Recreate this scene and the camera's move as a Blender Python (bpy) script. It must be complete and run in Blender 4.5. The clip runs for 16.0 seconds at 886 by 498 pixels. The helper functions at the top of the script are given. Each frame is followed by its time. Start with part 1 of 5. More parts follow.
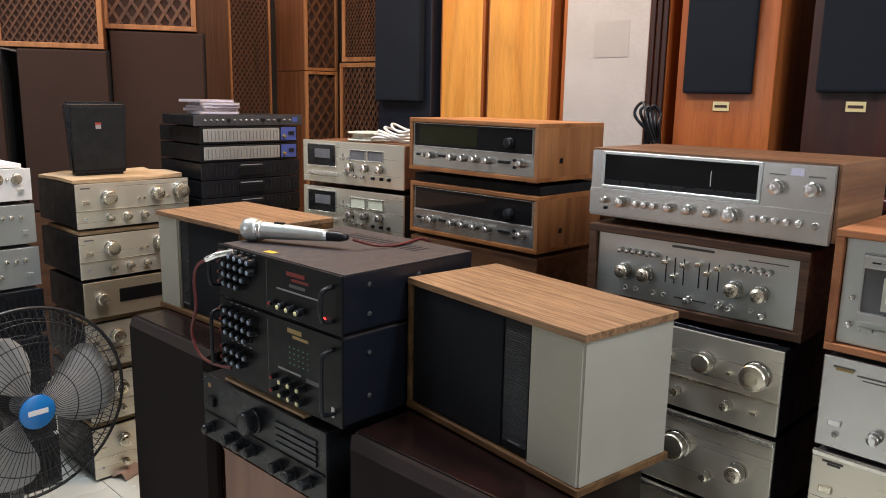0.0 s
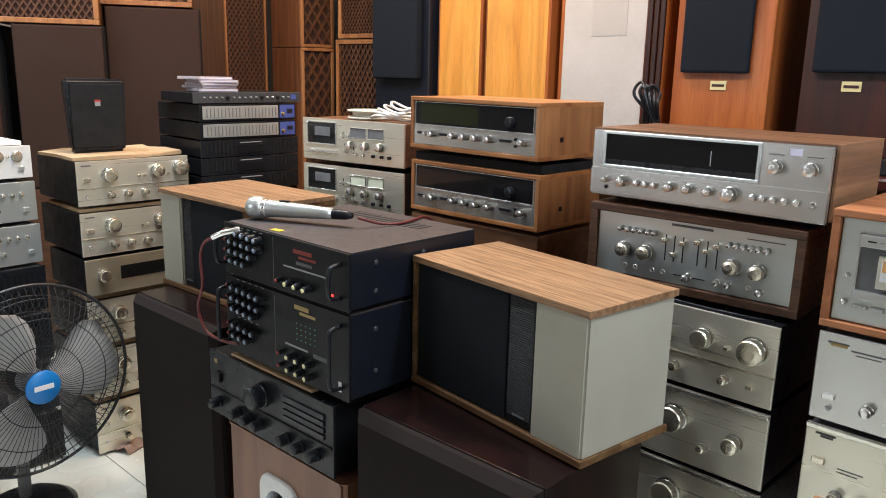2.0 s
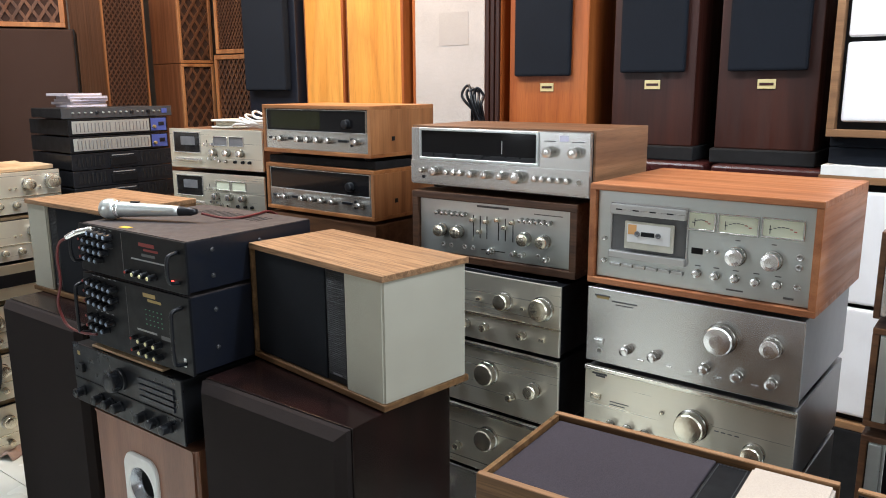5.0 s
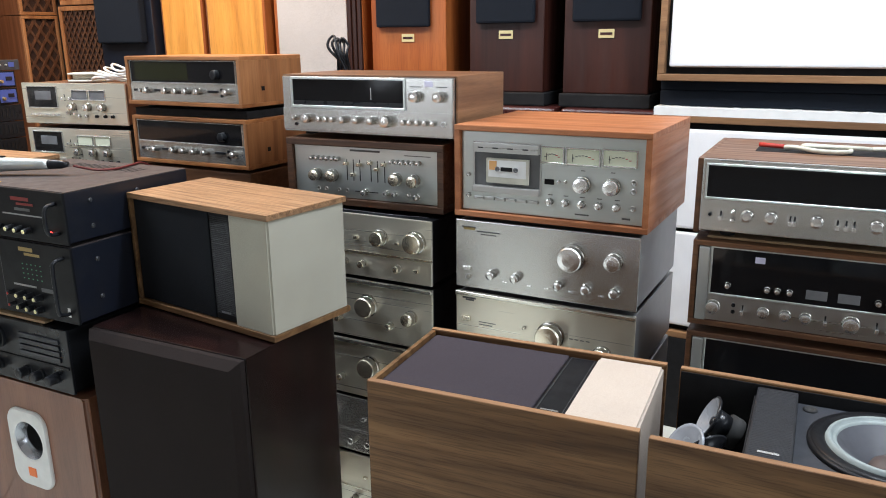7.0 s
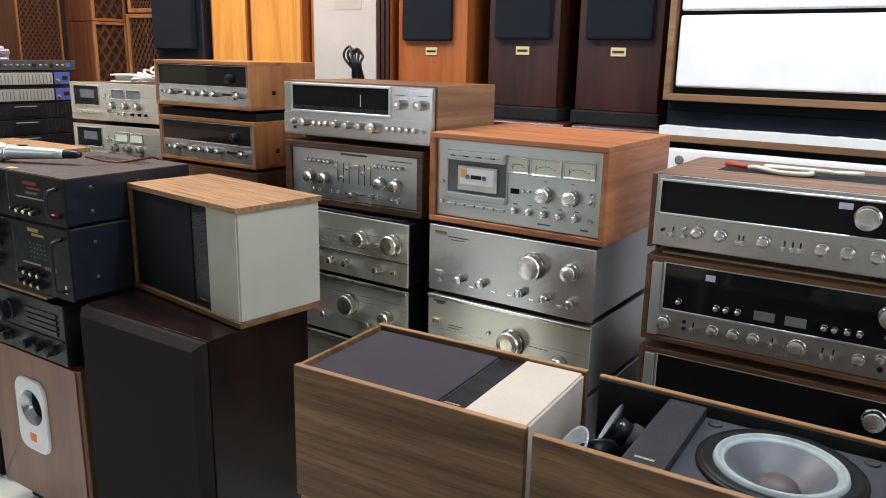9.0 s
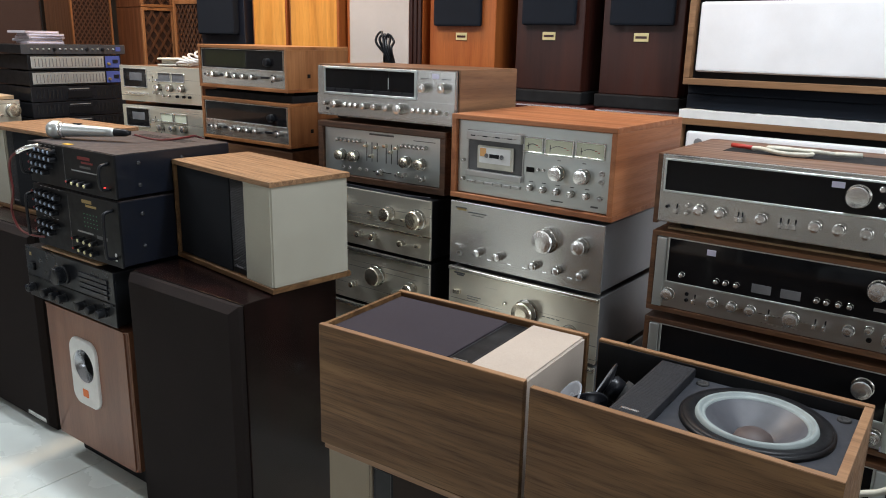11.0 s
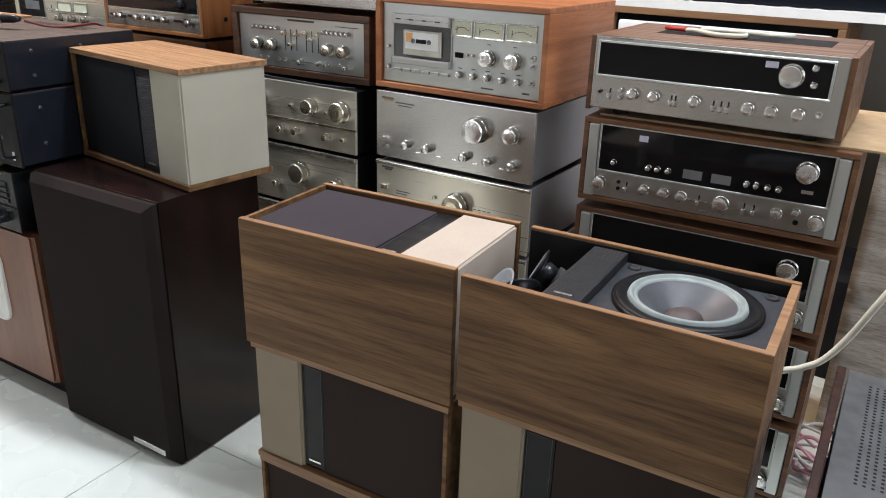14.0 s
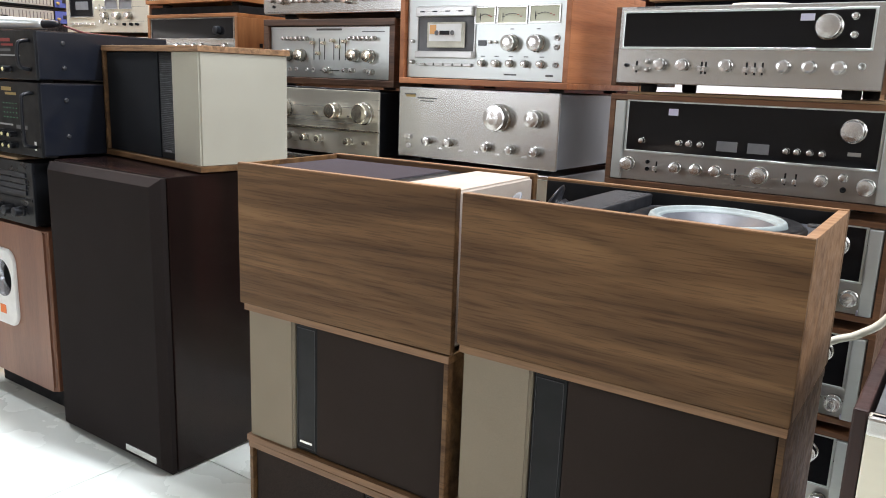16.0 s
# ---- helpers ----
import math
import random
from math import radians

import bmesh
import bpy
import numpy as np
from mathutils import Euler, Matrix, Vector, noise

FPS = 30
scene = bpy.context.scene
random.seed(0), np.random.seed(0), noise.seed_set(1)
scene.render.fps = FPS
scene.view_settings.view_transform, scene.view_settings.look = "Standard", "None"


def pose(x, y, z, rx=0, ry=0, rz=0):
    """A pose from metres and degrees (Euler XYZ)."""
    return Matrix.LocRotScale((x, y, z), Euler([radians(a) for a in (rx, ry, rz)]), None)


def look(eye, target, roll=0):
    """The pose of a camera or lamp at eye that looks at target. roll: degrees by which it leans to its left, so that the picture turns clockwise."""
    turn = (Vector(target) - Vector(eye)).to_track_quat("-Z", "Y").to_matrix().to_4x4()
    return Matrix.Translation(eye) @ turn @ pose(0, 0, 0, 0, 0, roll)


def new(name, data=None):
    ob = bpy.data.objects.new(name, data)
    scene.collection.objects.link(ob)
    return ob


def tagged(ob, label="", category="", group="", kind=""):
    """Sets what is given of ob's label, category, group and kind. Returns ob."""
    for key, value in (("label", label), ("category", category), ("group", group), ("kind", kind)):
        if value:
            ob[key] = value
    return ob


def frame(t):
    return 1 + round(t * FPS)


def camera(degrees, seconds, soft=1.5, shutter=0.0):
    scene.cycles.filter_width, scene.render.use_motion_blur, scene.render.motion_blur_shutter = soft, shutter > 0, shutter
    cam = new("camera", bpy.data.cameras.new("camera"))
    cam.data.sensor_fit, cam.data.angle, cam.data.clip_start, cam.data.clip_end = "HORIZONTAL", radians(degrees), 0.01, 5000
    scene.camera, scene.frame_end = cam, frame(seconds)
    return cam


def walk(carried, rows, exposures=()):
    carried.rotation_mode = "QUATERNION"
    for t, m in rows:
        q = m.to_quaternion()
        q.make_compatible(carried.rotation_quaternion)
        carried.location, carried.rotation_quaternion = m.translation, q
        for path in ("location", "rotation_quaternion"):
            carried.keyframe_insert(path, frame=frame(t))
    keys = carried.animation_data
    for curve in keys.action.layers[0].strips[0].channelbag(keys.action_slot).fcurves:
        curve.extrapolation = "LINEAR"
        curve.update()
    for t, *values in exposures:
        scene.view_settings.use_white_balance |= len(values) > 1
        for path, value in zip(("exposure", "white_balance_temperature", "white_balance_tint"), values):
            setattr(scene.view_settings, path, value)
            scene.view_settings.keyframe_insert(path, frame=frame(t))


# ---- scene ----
cam = camera(59.6, 16.0, 1.0)
PATH = [
    (0, (0.203, 0.166, 1.298), (-1.149, 1.588, 0.911), 1.1),
    (0.5, (0.188, 0.149, 1.3), (-1.197, 1.539, 0.908), 1.2),
    (1, (0.178, 0.139, 1.298), (-1.184, 1.541, 0.872), 1.6),
    (1.5, (0.185, 0.13, 1.3), (-1.163, 1.541, 0.861), 1.9),
    (2, (0.201, 0.129, 1.306), (-1.125, 1.559, 0.86), 1.3),
    (2.5, (0.224, 0.126, 1.311), (-1.09, 1.568, 0.872), 0.9),
    (3, (0.241, 0.129, 1.307), (-0.994, 1.64, 0.87), 0.2),
    (3.5, (0.266, 0.12, 1.308), (-0.933, 1.665, 0.89), -0.1),
    (4, (0.349, 0.118, 1.309), (-0.863, 1.66, 0.92), -0.0),
    (4.2, (0.394, 0.118, 1.301), (-0.809, 1.666, 0.906), -0.1),
    (6.3, (0.558, -0.006, 1.288), (-0.549, 1.591, 0.817), -0.1),
    (6.5, (0.559, -0.02, 1.286), (-0.479, 1.616, 0.788), 0.1),
    (7, (0.569, -0.04, 1.282), (-0.302, 1.682, 0.756), -0.6),
    (7.5, (0.613, -0.025, 1.28), (-0.262, 1.691, 0.742), -0.7),
    (8, (0.723, 0.019, 1.275), (-0.271, 1.668, 0.737), 1.5),
    (8.5, (0.784, 0.033, 1.267), (-0.273, 1.652, 0.758), 0.9),
    (8.7, (0.798, 0.033, 1.267), (-0.25, 1.666, 0.784), 1.1),
    (10.8, (0.929, -0.039, 1.267), (-0.213, 1.517, 0.743), 1.5),
    (11, (0.927, -0.042, 1.27), (-0.205, 1.522, 0.748), 1.2),
    (11.5, (0.919, -0.041, 1.255), (-0.158, 1.545, 0.683), 1.7),
    (12, (0.897, -0.051, 1.251), (-0.121, 1.541, 0.596), 2.6),
    (12.5, (0.886, -0.043, 1.24), (-0.089, 1.542, 0.506), 2.8),
    (13, (0.883, -0.027, 1.232), (-0.03, 1.563, 0.434), 2.3),
    (13.5, (0.871, -0.017, 1.227), (-0.004, 1.601, 0.443), 0.7),
    (14, (0.906, 0.002, 1.218), (-0.033, 1.604, 0.476), 1.8),
    (14.5, (0.96, 0.03, 1.156), (-0.089, 1.58, 0.45), 2.8),
    (15, (0.983, 0.037, 1.051), (-0.102, 1.606, 0.449), 2.7),
    (15.5, (0.972, 0.049, 0.994), (-0.101, 1.647, 0.452), 2.5),
    (16, (0.969, 0.056, 0.899), (-0.139, 1.664, 0.469), 2.1),
]
walk(cam, [(t, look(eye, target, roll)) for t, eye, target, roll in PATH],
     [(0, -0.46, 6550, 17), (1, -0.33, 6500, 15), (2, -0.16, 6400, 14), (3.5, 0.0, 6350, 13), (7, 0.01, 6250, 14), (8.7, -0.06, 6250, 14), (11, -0.39, 6400, 14),
      (12.5, -0.38, 6450, 15), (13.5, -0.05, 6550, 17), (14.5, -0.09, 6500, 17), (15.5, 0.09, 6500, 17), (16, 0.5, 6500, 17)])

# ---- light ----
world = bpy.data.worlds.new("world")
scene.world = world
world.use_nodes = True
world.node_tree.nodes["Background"].inputs[0].default_value = (0.9, 0.95, 1.0, 1)
world.node_tree.nodes["Background"].inputs[1].default_value = 0.05


def area_lamp(name, eye, target, w, h, watts, colour):
    data = bpy.data.lights.new(name, "AREA")
    data.shape, data.size, data.size_y, data.energy, data.color = "RECTANGLE", w, h, watts, colour
    ob = new(name, data)
    ob.matrix_world = look(eye, target)
    return tagged(ob, kind="structure")


COOL, WARM = (0.86, 0.95, 1.0), (1.0, 0.64, 0.30)
CEIL = 3.0
TUBES = [(-1.40, 1.2, 59), (0.85, 1.4, 66), (-3.0, 0.7, 54)]
for tx, ty, watts in TUBES:
    area_lamp("tube_light", (tx, ty, CEIL - 0.075), (tx, ty, 0), 1.2, 0.10, watts, COOL)
area_lamp("shop_window_light", (2.85, 0.6, 1.7), (0, 1.2, 1.0), 1.8, 1.4, 36, (0.87, 0.95, 1.0))
area_lamp("shop_door_light", (-2.5, -2.5, 1.3), (-2.0, 0.4, 0.0), 1.1, 2.2, 33, (0.87, 0.95, 1.0))
HALOGENS = [(-1.62, 1.98, 36), (-2.75, 1.75, 17), (-0.85, 2.0, 5)]
for hx, hy, watts in HALOGENS:
    area_lamp("halogen_light", (hx, hy, CEIL - 0.06), (hx - 0.05, hy + 0.35, 1.4), 0.22, 0.12, watts, WARM)

# ---- materials ----


def material(name, colour, rough=0.5, metal=0.0, emit=0.0):
    m = bpy.data.materials.new(name)
    m.use_nodes = True
    b = m.node_tree.nodes["Principled BSDF"]
    b.inputs["Base Color"].default_value = (*colour, 1)
    b.inputs["Roughness"].default_value = rough
    b.inputs["Metallic"].default_value = metal
    if emit:
        b.inputs["Emission Color"].default_value = (*colour, 1)
        b.inputs["Emission Strength"].default_value = emit
    return m


def noise_tree(m, stretch, scale, detail=4.0, distortion=0.0, per_object=True):
    """A noise texture in the thing's own space, stretched along its axes."""
    t = m.node_tree
    co = t.nodes.new("ShaderNodeTexCoord")
    mp = t.nodes.new("ShaderNodeMapping")
    mp.inputs["Scale"].default_value = stretch
    nz = t.nodes.new("ShaderNodeTexNoise")
    nz.inputs["Scale"].default_value, nz.inputs["Detail"].default_value = scale, detail
    nz.inputs["Distortion"].default_value = distortion
    t.links.new(co.outputs["Object"], mp.inputs["Vector"])
    if per_object:
        info = t.nodes.new("ShaderNodeObjectInfo")
        add = t.nodes.new("ShaderNodeVectorMath")
        mul = t.nodes.new("ShaderNodeMath")
        mul.operation, mul.inputs[1].default_value = "MULTIPLY", 37.0
        t.links.new(info.outputs["Random"], mul.inputs[0])
        t.links.new(mp.outputs["Vector"], add.inputs[0])
        t.links.new(mul.outputs[0], add.inputs[1])
        t.links.new(add.outputs[0], nz.inputs["Vector"])
    else:
        t.links.new(mp.outputs["Vector"], nz.inputs["Vector"])
    return nz


def ramp_of(m, source, stops):
    r = m.node_tree.nodes.new("ShaderNodeValToRGB")
    while len(r.color_ramp.elements) < len(stops):
        r.color_ramp.elements.new(0.5)
    for e, (p, c) in zip(r.color_ramp.elements, stops):
        e.position, e.color = p, (*c, 1)
    m.node_tree.links.new(source, r.inputs[0])
    return r.outputs[0]


def mixed(m, a, b, factor, mode="MIX"):
    x = m.node_tree.nodes.new("ShaderNodeMix")
    x.data_type, x.blend_type = "RGBA", mode
    for socket, v in ((0, factor), (6, a), (7, b)):
        if isinstance(v, (int, float)):
            x.inputs[socket].default_value = v
        elif isinstance(v, tuple):
            x.inputs[socket].default_value = (*v, 1)
        else:
            m.node_tree.links.new(v, x.inputs[socket])
    return x.outputs[2]


def bump_of(m, source, strength, distance=0.001):
    b = m.node_tree.nodes.new("ShaderNodeBump")
    b.inputs["Strength"].default_value, b.inputs["Distance"].default_value = strength, distance
    m.node_tree.links.new(source, b.inputs["Height"])
    m.node_tree.links.new(b.outputs[0], m.node_tree.nodes["Principled BSDF"].inputs["Normal"])


def into(m, source, socket):
    m.node_tree.links.new(source, m.node_tree.nodes["Principled BSDF"].inputs[socket])


def wood(name, dark, mid, light, axis="x", rough=0.45, grain=1.0, figure=1.0, streaks=0.38, pore_depth=0.55, relief=0.15, rings=0.0):
    """Veneer with its grain along one axis: broad figure, streaks and fine pores."""
    m = material(name, mid, rough)
    k = {"x": (0.09, 1, 1), "y": (1, 0.09, 1), "z": (1, 1, 0.09)}[axis]
    broad = noise_tree(m, k, 14 * figure, 3, 1.4)
    streak = noise_tree(m, tuple(0.35 * v if v < 1 else v for v in k), 95 * grain, 4, 0.3)
    pores = noise_tree(m, tuple(0.5 * v if v < 1 else v for v in k), 420, 2)
    a = ramp_of(m, broad.outputs[0], [(0.32, dark), (0.5, mid), (0.68, light)])
    b = ramp_of(m, streak.outputs[0], [(0.35, tuple(0.55 * c for c in dark)), (0.6, light)])
    c = mixed(m, a, b, streaks)
    if rings:
        slow = noise_tree(m, tuple(0.9 * v if v < 1 else v for v in k), 7 * figure, 2.5, 0.6)
        many, fold = m.node_tree.nodes.new("ShaderNodeMath"), m.node_tree.nodes.new("ShaderNodeMath")
        many.operation, many.inputs[1].default_value = "MULTIPLY", 17.0
        fold.operation, fold.inputs[1].default_value = "PINGPONG", 0.5
        m.node_tree.links.new(slow.outputs[0], many.inputs[0])
        m.node_tree.links.new(many.outputs[0], fold.inputs[0])
        line = ramp_of(m, fold.outputs[0], [(0.0, (0.48, 0.45, 0.43)), (0.12, (0.72, 0.70, 0.68)), (0.3, (0.96, 0.96, 0.96)), (0.5, (1.1, 1.1, 1.1))])
        c = mixed(m, c, line, rings, "MULTIPLY")
    pore = ramp_of(m, pores.outputs[0], [(0.36, (0.45, 0.42, 0.4)), (0.5, (1, 1, 1))])
    into(m, mixed(m, c, pore, pore_depth, "MULTIPLY"), "Base Color")
    if streaks > 0.1:
        into(m, ramp_of(m, streak.outputs[0], [(0.3, (rough + 0.12,) * 3), (0.7, (rough - 0.08,) * 3)]), "Roughness")
    bump_of(m, pores.outputs[0], relief, 0.0006)
    return m


def cloth(name, colour, fleck=0.35, scale=900, rough=0.95):
    m = material(name, colour, rough)
    weave = noise_tree(m, (1, 1, 1), scale, 2)
    blot = noise_tree(m, (1, 1, 1), 7, 4)
    a = ramp_of(m, weave.outputs[0], [(0.3, tuple(c * (1 - fleck) for c in colour)), (0.7, tuple(min(1, c * (1 + fleck)) for c in colour))])
    b = ramp_of(m, blot.outputs[0], [(0.3, (0.86, 0.85, 0.84)), (0.7, (1, 1, 1))])
    into(m, mixed(m, a, b, 0.8, "MULTIPLY"), "Base Color")
    bump_of(m, weave.outputs[0], 0.5, 0.0008)
    m.node_tree.nodes["Principled BSDF"].inputs["Specular IOR Level"].default_value = 0.15
    return m


def metal(name, colour, rough=0.33, brush="x", metallic=0.9):
    m = material(name, colour, rough, metallic)
    k = {"x": (0.01, 1, 1), "z": (1, 1, 0.01), "none": (1, 1, 1)}[brush]
    smut = noise_tree(m, k, 160 if brush != "none" else 30, 3)
    a = ramp_of(m, smut.outputs[0], [(0.3, tuple(0.975 * c for c in colour)), (0.6, colour)])
    into(m, a, "Base Color")
    r = ramp_of(m, smut.outputs[0], [(0.3, (rough + 0.012,) * 3), (0.7, (rough - 0.008,) * 3)])
    into(m, r, "Roughness")
    return m


def painted(name, colour, rough=0.45, wear=0.25, scale=30):
    m = material(name, colour, rough)
    smut = noise_tree(m, (1, 1, 1), scale, 5)
    fine = noise_tree(m, (1, 1, 1), 600, 2)
    into(m, ramp_of(m, smut.outputs[0], [(0.3, tuple(c * (1 - wear) for c in colour)), (0.65, colour)]), "Base Color")
    into(m, ramp_of(m, smut.outputs[0], [(0.3, (min(1, rough + 0.12),) * 3), (0.7, (rough - 0.06,) * 3)]), "Roughness")
    bump_of(m, fine.outputs[0], 0.12, 0.0005)
    return m


TEAK = wood("teak_veneer", (0.24, 0.086, 0.027), (0.36, 0.142, 0.046), (0.46, 0.20, 0.073), "x", 0.42, 0.7, 0.8, 0.16, 0.35, 0.12, 0.2)
OAK_TOP = wood("oiled_walnut_top", (0.21, 0.108, 0.050), (0.29, 0.158, 0.076), (0.38, 0.22, 0.112), "x", 0.48, 1.1, 2.2, 0.50, 0.75, 0.15, 0.30)
WALNUT = wood("walnut_vinyl", (0.080, 0.038, 0.015), (0.146, 0.076, 0.032), (0.225, 0.124, 0.054), "x", 0.5, 0.7, 0.75, 0.2, 0.5, 0.10, 0.6)
WALNUT_EDGE = wood("walnut_edge", (0.16, 0.080, 0.036), (0.235, 0.122, 0.056), (0.32, 0.175, 0.084), "x", 0.5, 0.7, 0.8, 0.2, 0.3)
WALNUT_SIDE = wood("walnut_side", (0.13, 0.062, 0.03), (0.20, 0.10, 0.048), (0.27, 0.142, 0.07), "y", 0.45, 0.6, 0.8, 0.2, 0.3)
RUSSET = wood("russet_veneer", (0.26, 0.085, 0.029), (0.38, 0.137, 0.052), (0.47, 0.19, 0.08), "x", 0.42, 0.7, 0.8, 0.14, 0.35, 0.12, 0.15)
RUSSET_SIDE = wood("russet_side", (0.26, 0.083, 0.028), (0.36, 0.128, 0.047), (0.44, 0.175, 0.072), "y", 0.42, 0.6, 0.8, 0.14, 0.3, 0.12, 0.15)
WALNUT_CASE = wood("walnut_case", (0.085, 0.036, 0.016), (0.14, 0.062, 0.028), (0.20, 0.095, 0.045), "x", 0.42, 0.6, 1.0, 0.25, 0.35, 0.12, 0.3)
CASE_SIDE = wood("teak_side", (0.22, 0.084, 0.029), (0.33, 0.136, 0.049), (0.42, 0.19, 0.075), "z", 0.42, 0.6, 0.8, 0.14, 0.25, 0.12, 0.2)
DARK_FRAME = wood("dark_walnut", (0.045, 0.02, 0.011), (0.075, 0.034, 0.018), (0.12, 0.058, 0.03), "x", 0.4)
ESPRESSO = wood("espresso_veneer", (0.006, 0.003, 0.0028), (0.010, 0.0045, 0.004), (0.016, 0.006, 0.005), "z", 0.24, 1.0, 0.7, 0.06, 0.1, 0.02)
MAHOGANY = wood("mahogany", (0.016, 0.0034, 0.0021), (0.028, 0.0058, 0.0032), (0.043, 0.0095, 0.0048), "z", 0.45, 0.7, 0.6, 0.15, 0.25)
CHERRY = wood("cherry_veneer", (0.24, 0.058, 0.012), (0.32, 0.085, 0.018), (0.39, 0.116, 0.028), "z", 0.36, 0.7, 0.5, 0.15, 0.3)
PINE = wood("pine_veneer", (0.50, 0.185, 0.030), (0.63, 0.265, 0.046), (0.70, 0.34, 0.075), "z", 0.36, 0.45, 0.35, 0.14, 0.25, 0.12, 0.34)
BROWN_CAB = wood("brown_cabinet", (0.12, 0.040, 0.016), (0.18, 0.064, 0.025), (0.24, 0.092, 0.038), "z", 0.38, 0.8, 0.8, 0.25, 0.35)
COPPER_WOOD = wood("rosy_veneer", (0.165, 0.067, 0.037), (0.20, 0.085, 0.048), (0.235, 0.105, 0.060), "z", 0.38, 0.8, 0.5, 0.10, 0.3)
BEIGE = cloth("beige_cloth", (0.40, 0.384, 0.318), 0.14)
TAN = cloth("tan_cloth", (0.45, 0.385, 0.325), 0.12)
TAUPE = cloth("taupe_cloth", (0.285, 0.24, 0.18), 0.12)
GRILLE = cloth("black_cloth", (0.014, 0.0155, 0.019), 0.4)
PLUM = cloth("plum_cloth", (0.040, 0.034, 0.041), 0.25)
BROWN_CLOTH = cloth("brown_cloth", (0.0180, 0.0136, 0.0128), 0.35)
COCOA = cloth("cocoa_cloth", (0.034, 0.025, 0.0215), 0.35)
UMBER = cloth("umber_cloth", (0.044, 0.025, 0.0195), 0.3)
NAVY = cloth("navy_cloth", (0.010, 0.013, 0.019), 0.4)
WHITE_CLOTH = cloth("white_cloth", (0.87, 0.87, 0.88), 0.04)
LINEN = cloth("linen_cloth", (0.47, 0.44, 0.42), 0.22, 420)
LINEN_STAIN = cloth("stained_linen", (0.44, 0.41, 0.388), 0.22, 420)
SILVER = metal("brushed_aluminium", (0.66, 0.655, 0.63), 0.25, "x", 0.85)
STEEL = metal("grey_aluminium", (0.53, 0.525, 0.51), 0.28, "x", 0.78)
PALE = metal("pale_aluminium", (0.60, 0.63, 0.61), 0.31, "x", 0.72)
CHAMPAGNE = metal("champagne_aluminium", (0.78, 0.735, 0.615), 0.28, "x", 0.70)
# lighter metal that carries the highlight along the plates' rounded top edge
HIGHLIGHT_TRIM = metal("highlight_trim", (0.88, 0.85, 0.75), 0.2, "x", 0.9)
GOLD = metal("warm_champagne", (0.66, 0.58, 0.43), 0.32, "x", 0.8)
SIDE_STEEL = metal("dark_grey_steel", (0.26, 0.26, 0.265), 0.34, "none", 0.7)
KNURL = metal("knurled_side", (0.50, 0.49, 0.46), 0.22, "none", 1.0)
CHROME = metal("turned_aluminium", (0.90, 0.89, 0.87), 0.22, "none", 0.92)
BRASSY = metal("champagne_knob", (0.86, 0.79, 0.64), 0.22, "none", 0.92)


def spun(m):
    """Turned faces: the gloss is drawn out in rays about the knob's axis."""
    tg = m.node_tree.nodes.new("ShaderNodeTangent")
    tg.direction_type, tg.axis = "RADIAL", "Y"
    into(m, tg.outputs[0], "Tangent")
    m.node_tree.nodes["Principled BSDF"].inputs["Anisotropic"].default_value = 0.75


for turned in (CHROME, BRASSY):
    spun(turned)
BLACK = painted("black_enamel", (0.009, 0.0095, 0.011), 0.36)
INK = painted("blue_black_steel", (0.0075, 0.0095, 0.0165), 0.36)
MIX_TOP = painted("dusty_black_steel", (0.050, 0.040, 0.040), 0.5)
PLASTIC = painted("black_plastic", (0.011, 0.012, 0.015), 0.30)
MATT = painted("matt_black", (0.014, 0.014, 0.015), 0.75)
for dull, level in ((BLACK, 0.2), (PLASTIC, 0.32), (MATT, 0.2), (ESPRESSO, 0.28), (WALNUT, 0.25)):
    dull.node_tree.nodes["Principled BSDF"].inputs["Specular IOR Level"].default_value = level
RUBBER = material("rubber", (0.02, 0.02, 0.02), 0.8)
GLASS = material("dark_glass", (0.009, 0.009, 0.010), 0.08)
GLASS.node_tree.nodes["Principled BSDF"].inputs["Specular IOR Level"].default_value = 0.28
# olive reflection on a dark dial window, put into the colour
OLIVE_REFLECTION = material("olive_reflection", (0.014, 0.016, 0.006), 0.08)
WHITE = painted("white_plastic", (0.72, 0.72, 0.70), 0.4, 0.1)
PAPER = painted("white_paper", (0.78, 0.78, 0.76), 0.7, 0.08)
LILAC = material("sticker", (0.62, 0.60, 0.74), 0.6)
CARD = painted("cardboard", (0.47, 0.32, 0.18), 0.8, 0.2)
METER = material("meter_face", (0.70, 0.72, 0.55), 0.4)
RED = material("red_print", (0.40, 0.03, 0.02), 0.5)
DIM_RED = material("dull_red_print", (0.20, 0.020, 0.016), 0.5)
YELLOW = material("yellow_print", (0.75, 0.45, 0.03), 0.5)
ORANGE = material("orange_print", (0.75, 0.16, 0.02), 0.5)
BLUE = material("blue_enamel", (0.01, 0.17, 0.48), 0.35)
SKY = material("blue_print", (0.06, 0.09, 0.32), 0.4)
LED = material("red_led", (1.0, 0.04, 0.03), 0.3, 0, 5.0)
PRINT = material("grey_print", (0.30, 0.30, 0.30), 0.6)
DARK_PRINT = material("dark_print", (0.10, 0.10, 0.10), 0.6)
GOLD_PRINT = material("gold_print", (0.36, 0.26, 0.10), 0.4, 0.4)
CONE = painted("grey_paper_cone", (0.075, 0.078, 0.09), 0.42)
SURROUND = painted("foam_surround", (0.245, 0.285, 0.28), 0.55)
DUST = painted("brown_dust_cap", (0.070, 0.050, 0.046), 0.55)
MAROON = painted("maroon_leather", (0.045, 0.010, 0.009), 0.3)
CORD_RED = painted("dark_red_cord", (0.13, 0.018, 0.018), 0.4)
